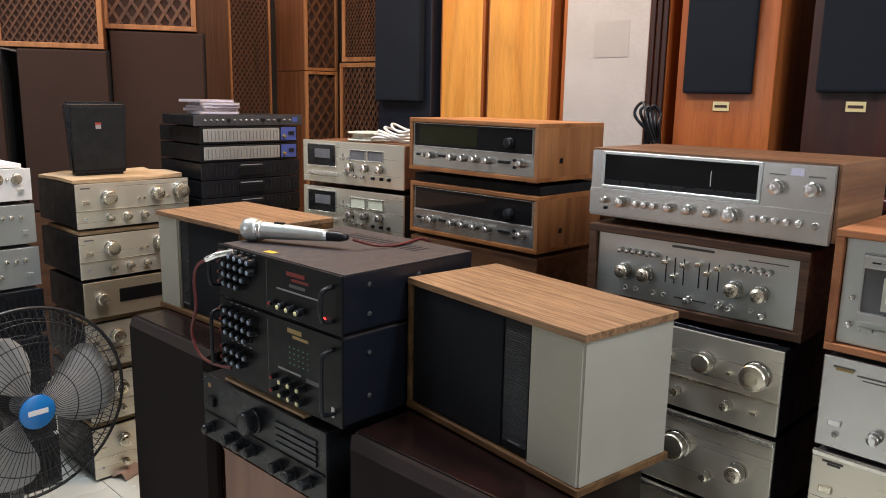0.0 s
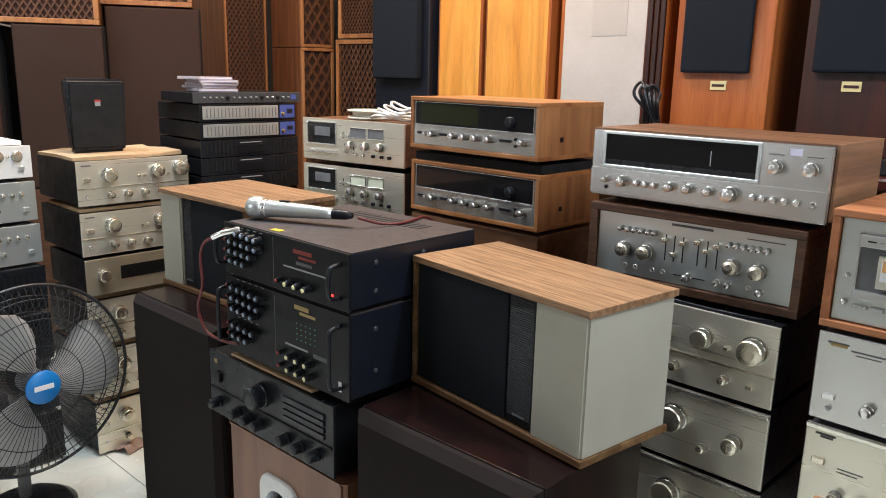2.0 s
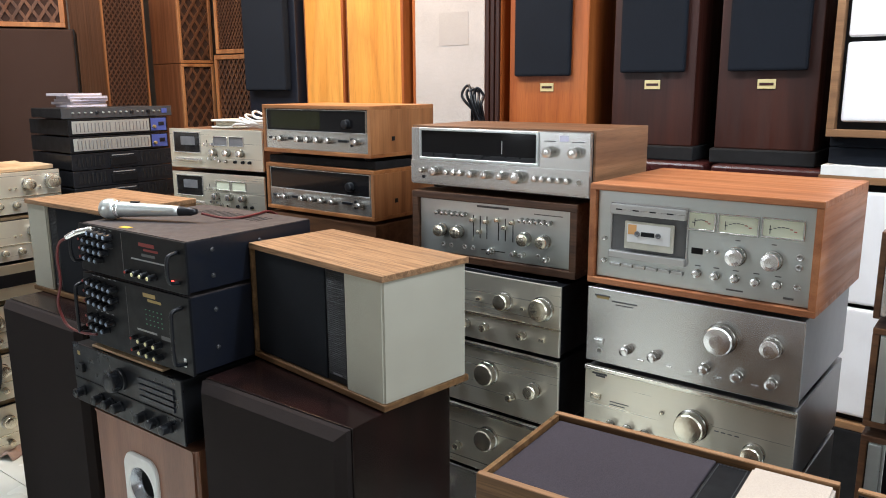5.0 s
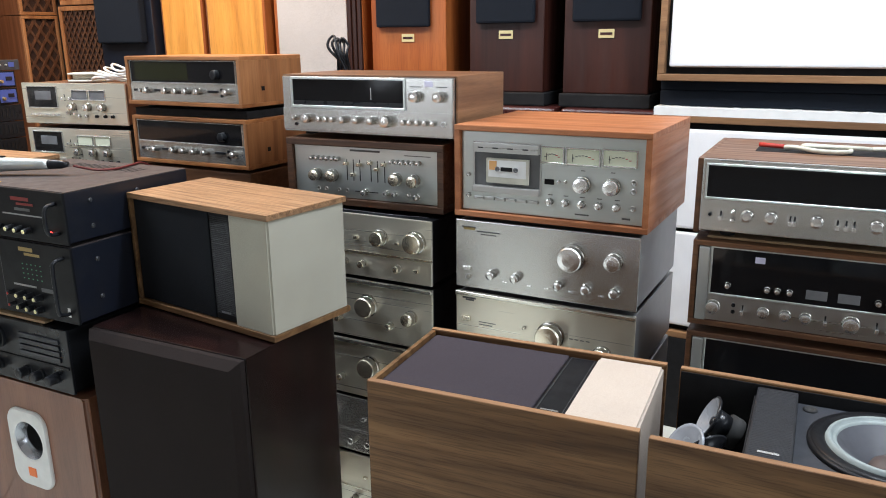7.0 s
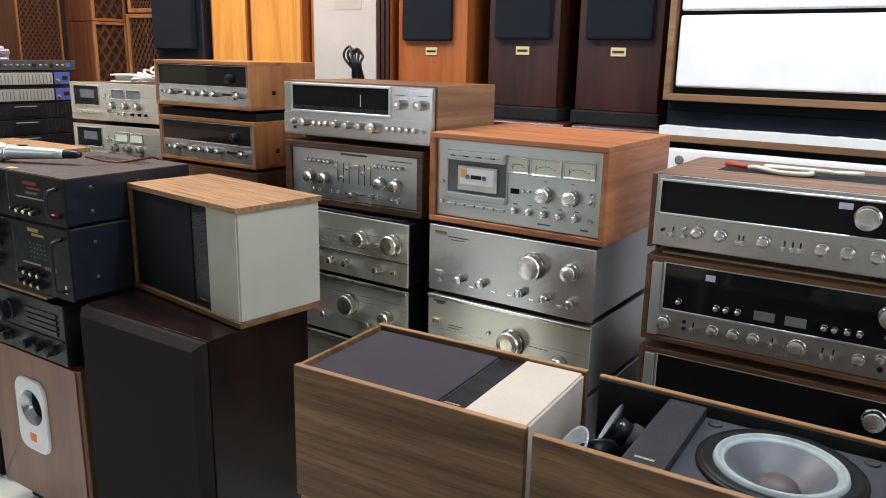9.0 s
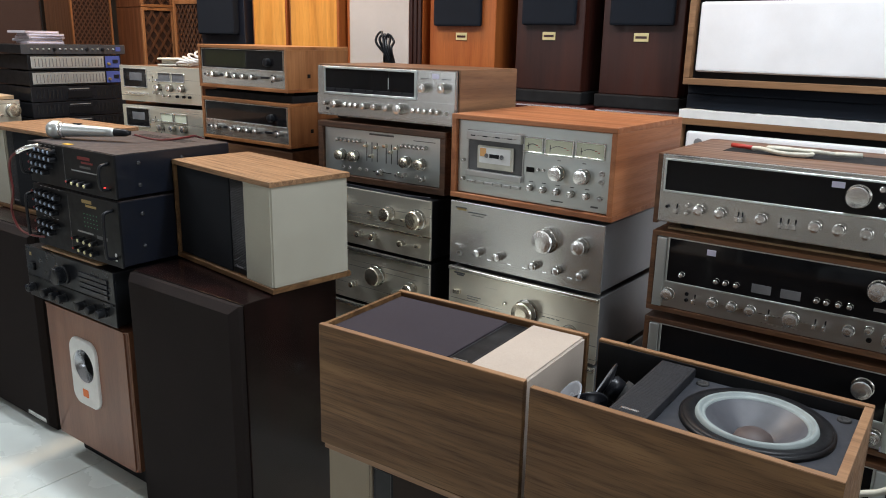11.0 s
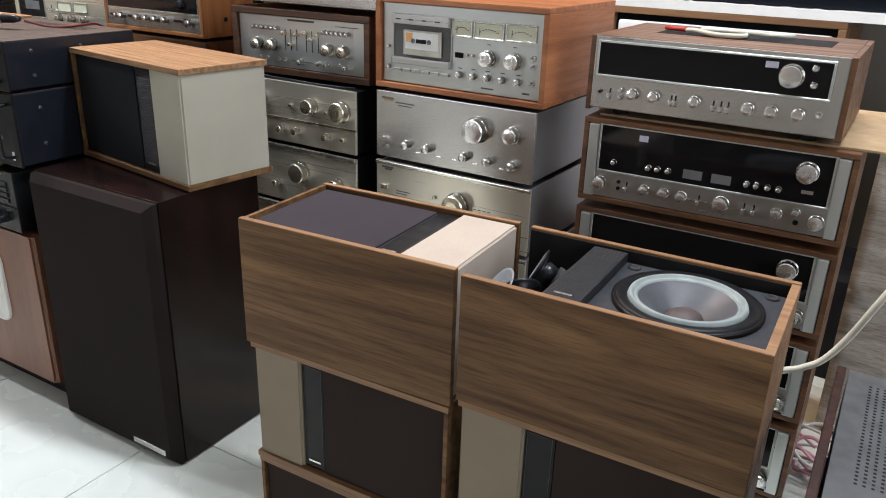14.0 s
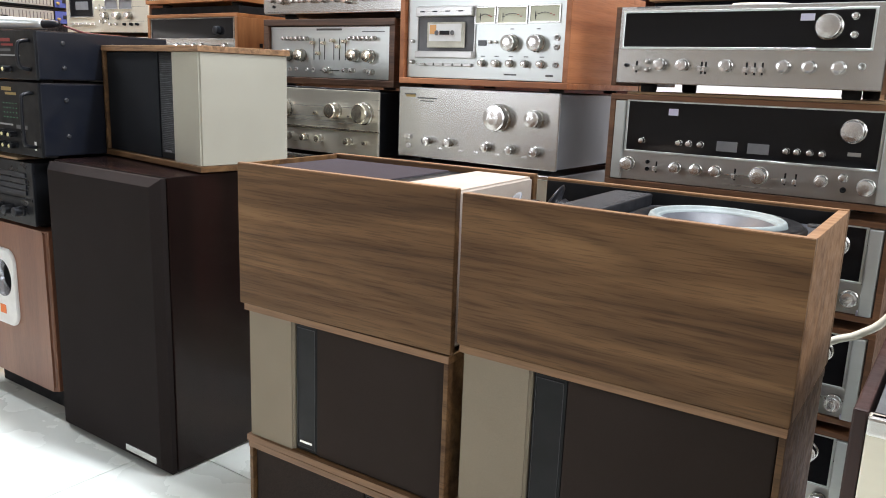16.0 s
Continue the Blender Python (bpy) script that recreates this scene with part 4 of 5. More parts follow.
f.slab("pointer", 0.545, 0.548, 0.18, 0.40, 0.0022, WHITE)
f.slab("control_strip", 0.0, 1.0, 0.585, 0.98, 0.003, SILVER, 0.001)
f.y = -0.003
for u, r in ((0.08, 0.0065), (0.163, 0.0115), (0.385, 0.0095), (0.467, 0.0095), (0.554, 0.0095), (0.644, 0.0145)):
    f.knob(u, 0.755, r, 0, CHROME)
for u in (0.23, 0.272, 0.313, 0.733, 0.77, 0.811, 0.854, 0.897):
    f.knob(u, 0.765, 0.0068, 0.009, CHROME)
f.jack(0.083, 0.875, 0.004)
f.jack(0.953, 0.77, 0.006)
f.y = 0
f.knob(0.805, 0.318, 0.0125, 0, CHROME)
f.knob(0.932, 0.312, 0.0125, 0, CHROME)
f.bar(0.77, 0.83, 0.15, 0.002, DARK_PRINT)
f.bar(0.91, 0.97, 0.15, 0.002, DARK_PRINT)
f.slab("price_tag", 0.848, 0.893, 0.055, 0.15, 0.0006, LILAC)

thin = thing("thin_wire", "thin black wire lying on top of a silver amplifier", "cable", (0, 0, 0), 0)
part("cord", tube(smooth_line([(-0.62, 1.574, 0.864), (-0.50, 1.566, 0.864), (-0.40, 1.561, 0.8635), (-0.33, 1.563, 0.8635), (-0.285, 1.572, 0.8635)]), 0.002), PLASTIC, thin)

# ---- stack with the cassette deck ----
z = 0.0
for h, kind, plate in ((0.18, 3, CHAMPAGNE), (0.18, 2, SILVER), (0.172, 3, CHAMPAGNE), (0.171, 3, CHAMPAGNE), (0.172, 2, SILVER)):
    silver_amp("brushed champagne amplifier under others in a stack" if plate is CHAMPAGNE else "brushed silver amplifier under the cassette deck", (-0.195, 1.538, z), 0.430, h, 0.38, plate, kind, SIDE_STEEL, -1.5)
    z += h + 0.0005
# z is 0.8765
WELL = painted("dark_well", (0.12, 0.122, 0.125), 0.35)
deck, f = cased("silver cassette deck in a teak case, a cassette inside", "cassette deck", (-0.199, 1.540, 0.8775), -1.5, 0.447, 0.217, 0.37, RUSSET, RUSSET_SIDE, PALE, "cassette_deck", "", 0.013, 0.012, 0.008)
f = Face(deck, 0, 0.447, 0, 0.217, 0.012)
f.pane("cassette_well", 0.106, 0.458, 0.175, 0.66, WELL, STEEL, 0.001, 0.003)
f.slab("well_hood", 0.106, 0.458, 0.175, 0.27, 0.014, STEEL, 0.002)
for k in range(4):
    f.slab("hood_slot", 0.135 + 0.08 * k, 0.165 + 0.08 * k, 0.215, 0.228, 0.0146, BLACK)
f.slab("well_sill", 0.10, 0.462, 0.62, 0.69, 0.011, STEEL, 0.002)
for k in range(6):
    f.slab("key", 0.105 + 0.059 * k, 0.158 + 0.059 * k, 0.742, 0.772, 0.007, STEEL, 0.001)
for u0, u1, v0, v1 in ((0.463, 0.572, 0.194, 0.335), (0.593, 0.750, 0.194, 0.340), (0.772, 0.925, 0.188, 0.332)):
    f.pane("level_meter", u0, u1, v0, v1, METER, SILVER, 0.001, 0.003)
    for k in range(7):
        q = k / 6 - 0.5
        f.slab("scale_mark", (u0 + u1) / 2 + q * 0.62 * (u1 - u0) - 0.006, (u0 + u1) / 2 + q * 0.62 * (u1 - u0) + 0.006, v0 + 0.055 + 0.11 * q * q, v0 + 0.063 + 0.11 * q * q, 0.0016, RED if q > 0.2 else DARK_PRINT)
    f.slab("needle", u0 + 0.025, u0 + 0.028, v0 + 0.05, v1 - 0.02, 0.0018, BLACK)
f.pane("counter", 0.482, 0.531, 0.507, 0.562, GLASS, None, 0.0015)
for u in (0.556, 0.589):
    f.knob(u, 0.525, 0.0035, 0.006, CHROME)
for u in (0.675, 0.819):
    f.knob(u, 0.535, 0.0175, 0.02, CHROME)
    f.bar(u - 0.01, u + 0.01, 0.40, 0.002, DARK_PRINT)
for u in (0.513, 0.593, 0.675, 0.759, 0.845):
    f.knob(u, 0.733, 0.0078, 0.012, CHROME)
    f.bar(u - 0.012, u + 0.012, 0.665, 0.002, DARK_PRINT)
for v in (0.484, 0.571, 0.737):
    f.jack(0.92, v, 0.0065)
f.knob(0.075, 0.52, 0.004, 0.008, CHROME)
f.knob(0.075, 0.735, 0.005, 0.010, CHROME)
f.bar(0.64, 0.71, 0.84, 0.003, DARK_PRINT)
f.bar(0.87, 0.91, 0.84, 0.004, DARK_PRINT)
PEACH = material("orange_label", (0.72, 0.38, 0.14), 0.6)
cas = thing("cassette", "white cassette with an orange label in the open deck well", "cassette", (-0.199 + 0.071, 1.540 + 0.0005, 0.8775 + 0.0900), -1.5)
part("shell", boxed(0.008, 0.110, 0.0, 0.007, 0.0, 0.056, 0.0015), CREAM, cas)
part("label", boxed(0.014, 0.104, -0.0006, 0.0004, 0.014, 0.052), PAPER, cas)
part("label_band", boxed(0.016, 0.034, -0.001, 0.0, 0.030, 0.050), PEACH, cas)
part("tape_window", boxed(0.044, 0.072, -0.0012, 0.0, 0.028, 0.037), BLACK, cas)
for hx in (0.036, 0.080):
    piece("reel_hub", shared(("reel_hub",), lambda: lathe([(0.0055, 0), (0.0055, 0.0014), (0.003, 0.0014), (0.0028, 0.0006), (0, 0.0006)], 16), CHARCOAL), cas, (hx, -0.0008, 0.0325))

# ---- stack of receivers on the right ----


def wide_receiver(z, h, label, detailed):
    """A large receiver in a walnut case: pale end strips, a black dial and a row of controls under it."""
    x, y, w = 0.337, 1.548, 0.526
    ob, f = cased(label, "receiver", (x, y, z), 0.3, w, h, 0.37, WALNUT_CASE, WALNUT_CASE, STEEL, "receiver", "wide walnut-cased receivers", 0.011, 0.004, 0.008)
    zt, zb = h - 0.011, 0.019
    for a, b in ((0.0135, 0.034), (w - 0.034, w - 0.0135)):
        part("end_strip", boxed(a, b, -0.004, 0.0038, zb + 0.002, zt - 0.002, 0.0015), PALE, ob, "pale aluminium end strip")
    f = Face(ob, -x, 1 - x, -z - (0.697 - z), 1 - z - (0.697 - z), 0.004)
    xa, xb = x + 0.040, x + w - 0.040
    dz = 0.697 + h - 0.183 - 0.697
    f.pane("dial_window", xa, xb, 1 - 0.867 - dz, 1 - 0.772 - dz, GLASS, PALE, 0.0015, 0.004)
    f.bar(0.42, 0.52, 1 - 0.852, 0.002, DARK_PRINT)
    f.knob(0.781, 1 - 0.839, 0.0195, 0.024, CHROME)
    row = 1 - 0.7495
    if detailed:
        for q in (0.410, 0.484, 0.503, 0.525, 0.678, 0.696, 0.717, 0.737):
            f.knob(q, 1 - 0.797, 0.0055, 0.012, CHROME)
        for q in (0.554, 0.610):
            f.slab("meter", q, q + 0.038, 1 - 0.806, 1 - 0.787, 0.002, CHARCOAL)
        f.slab("price_tag", 0.457, 0.476, 1 - 0.861, 1 - 0.848, 0.002, LILAC)
        f.slab("name_plate", 0.776, 0.797, 1 - 0.803, 1 - 0.796, 0.002, STEEL)
        f.jack(0.424, row - 0.006, 0.004)
        f.jack(0.424, row + 0.008, 0.004)
        for q in (0.442, 0.593, 0.681, 0.699):
            f.lever(q, row + 0.003)
    else:
        f.slab("price_tag", 0.826, 0.846, 1 - 0.726, 1 - 0.717, 0.006, LILAC)
        f.jack(0.775, row + 0.014, 0.006)
    f.knob(0.385, row, 0.0135, 0.018, CHROME)
    for q in (0.481, 0.521, 0.558, 0.741):
        f.knob(q, row, 0.0105, 0.016, CHROME)
    f.knob(0.637, row, 0.0155, 0.020, CHROME)
    f.knob(0.775, row - 0.009, 0.0075, 0.014, CHROME)
    f.jack(0.777, row + 0.012, 0.005)
    f.knob(0.812, row + 0.004, 0.0145, 0.018, CHROME)
    return ob


low = thing("packing_crate", "low dark crate under the stack of receivers", "crate", (0.35, 1.56, 0), 0)
part("body", boxed(0, 0.50, 0, 0.36, 0, 0.104, 0.003), DARK_FRAME, low)
z = 0.1045
for k in range(4):
    wide_receiver(z, 0.188, "large walnut-cased receiver with a black dial in a tall stack", k == 3)
    z += 0.1965
sheet = thing("cardboard_sheet", "sheet of brown cardboard laid between two receivers", "cardboard", (0.36, 1.575, 0.8825), 0)
part("sheet", boxed(0, 0.55, 0, 0.42, 0, 0.005, 0.001), CARD, sheet)
rec, f = apparatus("silver receiver with a wide black dial, topmost on a stack", "receiver", (0.345, 1.548, 0.8878), -0.5, 0.468, 0.160, 0.35, BLACK, SILVER, "receiver", "", 0.018, 0.010)
part("lid", boxed(0.0, 0.468, 0.011, 0.35, 0.1582, 0.1606, 0.0005), WALNUT_CASE, rec, "brown veneer lid")
part("vent", boxed(0.08, 0.42, 0.14, 0.26, 0.1602, 0.1612), MATT, rec, "dark vent in the lid")
for a, b in ((-0.011, -0.0004), (0.4684, 0.479)):
    part("side_panel", boxed(a, b, 0.002, 0.35, 0.010, 0.1606, 0.0015), WALNUT_CASE, rec)
f = Face(rec, 0.004, 0.464, 0.0222, 0.1622)
f.pane("dial_window", 0.015, 0.955, 0.10, 0.55, GLASS, PALE, 0.0015, 0.004)
f.knob(0.812, 0.30, 0.021, 0.022, CHROME)
f.knob(0.893, 0.179, 0.0055, 0.01, CHROME)
f.knob(0.897, 0.393, 0.0055, 0.01, CHROME)
f.slab("price_tag", 0.707, 0.757, 0.14, 0.225, 0.002, LILAC)
f.knob(0.035, 0.80, 0.0035, 0.006, BLACK)
f.lever(0.08, 0.82)
f.knob(0.13, 0.75, 0.0045, 0.01, CHROME)
f.knob(0.13, 0.86, 0.0045, 0.01, CHROME)
for u in (0.186, 0.28, 0.454, 0.67, 0.761, 0.862):
    f.knob(u, 0.785, 0.0112, 0.016, CHROME)
for u in (0.355, 0.372, 0.532, 0.563, 0.592):
    f.lever(u, 0.815)
f.jack(0.936, 0.76, 0.006)
f.bar(0.06, 0.16, 0.03, 0.002, DARK_PRINT)

# ---- stack of two teak-cased receivers ----
low = thing("wooden_cabinet", "dark brown wooden cabinet under the two receivers", "cabinet", (-1.345, 1.660, 0), -1)
part("body", boxed(0, 0.45, 0, 0.26, 0, 0.916, 0.003), WALNUT_CASE, low)


def teak_receiver(at, yaw, shows_reflection):
    ob, f = cased("teak-cased receiver with a black dial over a silver strip", "receiver", at, yaw, 0.452, 0.150, 0.265, TEAK, CASE_SIDE, SILVER, "receiver", "teak-cased receivers", 0.011, 0.005, 0.010)
    f.pane("dial_window", 0.02, 0.98, 0.03, 0.53, GLASS, SILVER, 0.0015, 0.002)
    if shows_reflection:
        # painted olive reflection over part of the unlit dial window
        f.slab("lit_dial", 0.06, 0.56, 0.06, 0.48, 0.0019, OLIVE_REFLECTION, 0.0003)
    f.bar(0.58, 0.74, 0.20, 0.0022, PRINT)
    f.bar(0.56, 0.72, 0.30, 0.0018, PRINT)
    f.knob(0.815, 0.33, 0.0125, 0.014, PLASTIC)
    f.slab("control_strip", 0.0, 1.0, 0.56, 0.99, 0.0015, SILVER, 0.0005)
    f.y -= 0.0015
    f.slab("rocker", 0.04, 0.10, 0.70, 0.76, 0.004, PLASTIC)
    f.slab("rocker", 0.24, 0.315, 0.70, 0.76, 0.004, PLASTIC)
    f.slab("rocker", 0.735, 0.82, 0.70, 0.76, 0.004, PLASTIC)
    for u in (0.135, 0.185, 0.365, 0.46, 0.555, 0.66, 0.915):
        f.knob(u, 0.73, 0.0095 if u != 0.135 else 0.006, 0.018, CHROME)
    f.jack(0.855, 0.68, 0.004)
    f.jack(0.855, 0.82, 0.004)
    x, zz = 0.4522, 0.06
    piece("side_screw", shared(("case_screw",), lambda: boxed(0, 0.002, -0.006, 0.006, -0.006, 0.006, 0.001), BLACK), ob, (x, 0.09, zz))
    return ob


teak_receiver((-1.345, 1.657, 0.917), -1.5, False)
teak_receiver((-1.348, 1.655, 1.090), -2.0, True)
strip = thing("wooden_batten", "thin dark batten between the two receivers", "batten", (-1.34, 1.67, 1.0675), -1)
part("body", boxed(0, 0.44, 0, 0.24, 0, 0.022, 0.002), MATT, strip)

# ---- stack of two silver cassette decks ----
lowd = thing("dark_cabinet", "black cabinet under the silver cassette decks", "cabinet", (-1.894, 1.703, 0), 7)
part("body", boxed(0.01, 0.42, 0.01, 0.30, 0, 0.860, 0.003), BLACK, lowd)


def silver_deck(at, yaw, side):
    ob, f = apparatus("silver cassette deck with level meters and round knobs", "cassette deck", at, yaw, 0.43, 0.142, 0.30, side, CHAMPAGNE, "cassette_deck", "silver cassette decks", 0.010)
    f.pane("cassette_door", 0.06, 0.345, 0.10, 0.60, GLASS, SILVER, 0.002, 0.003)
    f.slab("cassette", 0.13, 0.29, 0.20, 0.42, 0.0028, CHARCOAL)
    f.bar(0.15, 0.27, 0.52, 0.003, PRINT)
    for u in (0.50, 0.67):
        f.pane("level_meter", u, u + 0.14, 0.18, 0.40, METER if at[2] < 0.95 else CHARCOAL, SILVER, 0.0015, 0.002)
    for u in (0.50, 0.645, 0.785):
        f.knob(u, 0.58, 0.0125, 0.018, CHROME)
    for k in range(6):
        f.slab("key", 0.07 + 0.05 * k, 0.115 + 0.05 * k, 0.76, 0.82, 0.006, CHROME, 0.001)
    for k in range(4):
        f.lever(0.42 + 0.035 * k, 0.36 + 0.35 * (k % 2))
    for u in (0.55, 0.62, 0.72, 0.80, 0.87):
        f.knob(u, 0.80, 0.005, 0.008, BLACK if u > 0.7 else CHROME)
    return ob


silver_deck((-1.899, 1.700, 0.861), 7, BLACK)
silver_deck((-1.899, 1.700, 1.010), 7, WALNUT_CASE)
spool = thing("cable_spool", "pale wooden spool with a brass rim lying on the cassette deck", "spool", (-1.724, 1.83, 1.1525), 0)
part("flange", lathe([(0, 0), (0.066, 0), (0.066, 0.006), (0.05, 0.007), (0.05, 0.022), (0.066, 0.023), (0.066, 0.028), (0.058, 0.029), (0.02, 0.029), (0, 0.029)], 36, "z"), CREAM, spool)
coil = thing("white_cable", "bundle of white cable coiled on the cassette deck", "cable", (-1.594, 1.82, 1.155), 0)
for k in range(5):
    a0 = 0.3 * k
    pts = [(0.09 * (1 + 0.1 * k) * math.cos(a0 + q / 12 * 2 * math.pi), (0.04 + 0.012 * k) * math.sin(q / 12 * 2 * math.pi) + 0.01 * k, 0.006 + 0.009 * k + 0.008 * math.sin(q * 0.9 + k)) for q in range(12)]
    part("loop", tube(smooth_line(pts + pts[:1], 4)[:-1], 0.0042, 6, True), WHITE, coil)

# ---- black equalizer stack against the left side, facing the room ----
QX, QY = -2.241, 1.520


def side_unit(label, z, h, w, plate, body, name, d=0.32, shift=0.0, foot=0.004):
    return apparatus(label, name.replace("_", " "), (QX, QY + shift, z), 88, w, h, d, body, plate, name, "black equalizer stack", foot)


lowq = thing("black_cabinet", "black cabinet under the equalizers", "cabinet", (QX, QY, 0), 88)
part("body", boxed(0.0, 0.40, 0.01, 0.34, 0, 0.867, 0.003), BLACK, lowq)
z = 0.868
for k in range(3):
    ob, f = side_unit("black double tape recorder under the equalizers", z, 0.062, 0.40, PLASTIC, BLACK, "tape_recorder")
    for q in range(7):
        f.slab("slot", 0.05 + 0.04 * q, 0.065 + 0.04 * q, 0.2, 0.8, 0.002, MATT)
        f.slab("slot", 0.68 + 0.04 * q, 0.695 + 0.04 * q, 0.2, 0.8, 0.002, MATT)
    f.slab("tape_door", 0.36, 0.62, 0.35, 0.85, 0.004, BLACK)
    f.bar(0.38, 0.60, 0.20, 0.003, PRINT)
    z += 0.0625
for k in range(2):
    ob, f = side_unit("graphic equalizer with a pale slider panel and blue controls", z, 0.062, 0.392, BLACK, BLACK, "equalizer")
    f.slab("slider_panel", 0.03, 0.80, 0.12, 0.90, 0.003, PALE, 0.001, "pale panel full of sliders")
    f.y = -0.003
    for q in range(20):
        f.slab("slot", 0.065 + 0.036 * q + 0.02 * (q > 9), 0.073 + 0.036 * q + 0.02 * (q > 9), 0.25, 0.80, 0.0012, CHARCOAL)
    f.y = 0
    f.slab("control_panel", 0.82, 0.985, 0.10, 0.92, 0.002, SKY)
    f.slab("display", 0.90, 0.96, 0.35, 0.60, 0.004, INK)
    f.knob(0.85, 0.65, 0.006, 0.01, GOLD_PRINT)
    f.bar(0.83, 0.88, 0.22, 0.004, YELLOW)
    z += 0.0625
ob, f = side_unit("grey rack processor with small knobs, topmost on the equalizers", z, 0.040, 0.435, SEAM, BLACK, "rack_processor", 0.25, -0.02)
for q in range(16):
    f.knob(0.09 + 0.052 * q, 0.5, 0.0065 if q in (4, 10, 13) else 0.003, 0.008, PLASTIC if q in (4, 10, 13) else PALE)
f.slab("blue_panel", 0.9, 0.95, 0.25, 0.75, 0.002, SKY)
z += 0.041
for k in range(5):
    cd = thing("disc_case", "clear plastic disc case in a loose pile", "disc case", (QX - 0.03 - 0.004 * (k % 2), QY + 0.02 + 0.006 * ((k * 3) % 4), z), 88 + 7 * ((k * 5) % 3 - 1), "disc cases")
    part("shell", boxed(0, 0.142, 0.0, 0.125, 0, 0.0098, 0.0012), CLEAR, cd)
    part("insert", boxed(0.008, 0.135, -0.0003, 0.01, 0.003, 0.0065), LILAC, cd)
    z += 0.0102

# ---- champagne amplifiers on the left, facing the room ----
AX, AY = -2.281, 1.110
z = 0.0
for h, kind in ((0.185, 0), (0.174, 0), (0.16, 0), (0.13, 1), (0.15, 0), (0.153, 0)):
    if kind == 0:
        silver_amp("brushed champagne amplifier with large round knobs in a side stack", (AX, AY, z), 0.38, h, 0.33, CHAMPAGNE, 4, BLACK, 90, "champagne amplifiers")
    else:
        ob, f = apparatus("champagne tuner with a black display in a side stack", "tuner", (AX + 0.01, AY, z), 90, 0.38, h, 0.30, BLACK, GOLD, "tuner")
        f.knob(0.15, 0.48, 0.020, 0.018, BRASSY)
        f.pane("display", 0.30, 0.95, 0.28, 0.66, GLASS, None, 0.0015)
    z += h + 0.0135 * (kind == 0)
    if z < 0.86:
        slat = thing("packing_strip", "yellowed packing strip between stacked amplifiers", "packing", (AX, AY, z - 0.0130), 90) if kind == 0 else None
        if slat:
            part("strip", boxed(0.01, 0.35, 0.02, 0.28, 0, 0.0125, 0.002), CARD, slat)
ZT = z
board = thing("cardboard_sheet", "torn piece of brown cardboard lying on the amplifiers", "cardboard", (AX, AY, ZT - 0.012), 90)
bm = bmesh.new()
edge = [(0.0, 0.02), (0.12, 0.0), (0.30, 0.012), (0.43, 0.03), (0.44, 0.16), (0.40, 0.22), (0.42, 0.30), (0.25, 0.33), (0.1, 0.31), (-0.01, 0.28), (0.005, 0.15)]
edge = [(0.87 * x, y) for x, y in edge]
a = [bm.verts.new((x, y, 0)) for x, y in edge]
b = [bm.verts.new((x, y, 0.010 + 0.004 * math.sin(20 * x))) for x, y in edge]
bm.faces.new(a[::-1])
bm.faces.new(b)
for i in range(len(a)):
    j = (i + 1) % len(a)
    bm.faces.new((a[i], a[j], b[j], b[i]))
part("sheet", bm, CARD, board)
jb = thing("small_speaker", "small black moulded loudspeaker with a red and white badge, on cardboard", "loudspeaker", (AX - 0.12, AY + 0.032, ZT + 0.001), 84)
bm = boxed(0, 0.195, 0, 0.15, 0, 0.238)
for v in bm.verts:
    v.co.x += (0.012 if v.co.x < 0.1 else -0.012) * (v.co.z < 0.1)
    v.co.x += (0.03 if v.co.x < 0.1 else -0.03) * (v.co.y > 0.1)
bmesh.ops.bevel(bm, geom=bm.edges[:], offset=0.009, segments=3, affect="EDGES")
part("cabinet", bm, PLASTIC, jb)
part("grille", boxed(0.014, 0.181, -0.004, 0.002, 0.016, 0.224, 0.004), MATT, jb, "black perforated grille")
part("badge", boxed(0.088, 0.107, -0.0052, -0.0035, 0.166, 0.172), RED, jb)
part("badge", boxed(0.089, 0.106, -0.0052, -0.0035, 0.152, 0.1655), PRINT, jb)

# ---- pale apparatus at the far left ----
z = 0.0
for k, (h, plate) in enumerate(((0.175, PLASTIC), (0.17, PLASTIC), (0.166, PLASTIC), (0.155, PLASTIC), (0.135, PALE), (0.135, PALE), (0.11, WHITE))):
    ob, f = apparatus("black slotted amplifier low in a side stack" if k < 4 else "pale silver player with small buttons in a side stack", "amplifier" if k < 4 else "player", (-2.346 - 0.01 * k, 0.616, z), 92, 0.415, h, 0.30, CHARCOAL if k < 6 else WHITE, plate, "amplifier" if k < 4 else "disc_player", "pale side stack")
    if k >= 4:
        f.pane("display", 0.25, 0.62, 0.3, 0.6, GLASS, None)
        for q in range(4):
            f.knob(0.70 + 0.065 * q, 0.32, 0.006 if k < 6 else 0.012 * (q % 2) + 0.004, 0.008, BRASSY)
        f.button(0.92, 0.72, 0.018, 0.014, PALE)
        f.knob(0.72, 0.70, 0.007, 0.008, BRASSY)
    else:
        for q in range(22):
            f.slab("rib", 0.03 + 0.043 * q, 0.045 + 0.043 * q, 0.1, 0.9, 0.003, BLACK)
    z += h + 0.001
sheet = thing("paper_sheet", "white paper and booklets lying on the players", "paper", (-2.416, 0.636, z), 92)
part("page", boxed(0.0, 0.38, 0.02, 0.25, 0, 0.012, 0.001), PAPER, sheet)
part("page", boxed(0.1, 0.34, 0.04, 0.22, 0.0122, 0.02, 0.001), WHITE, sheet)

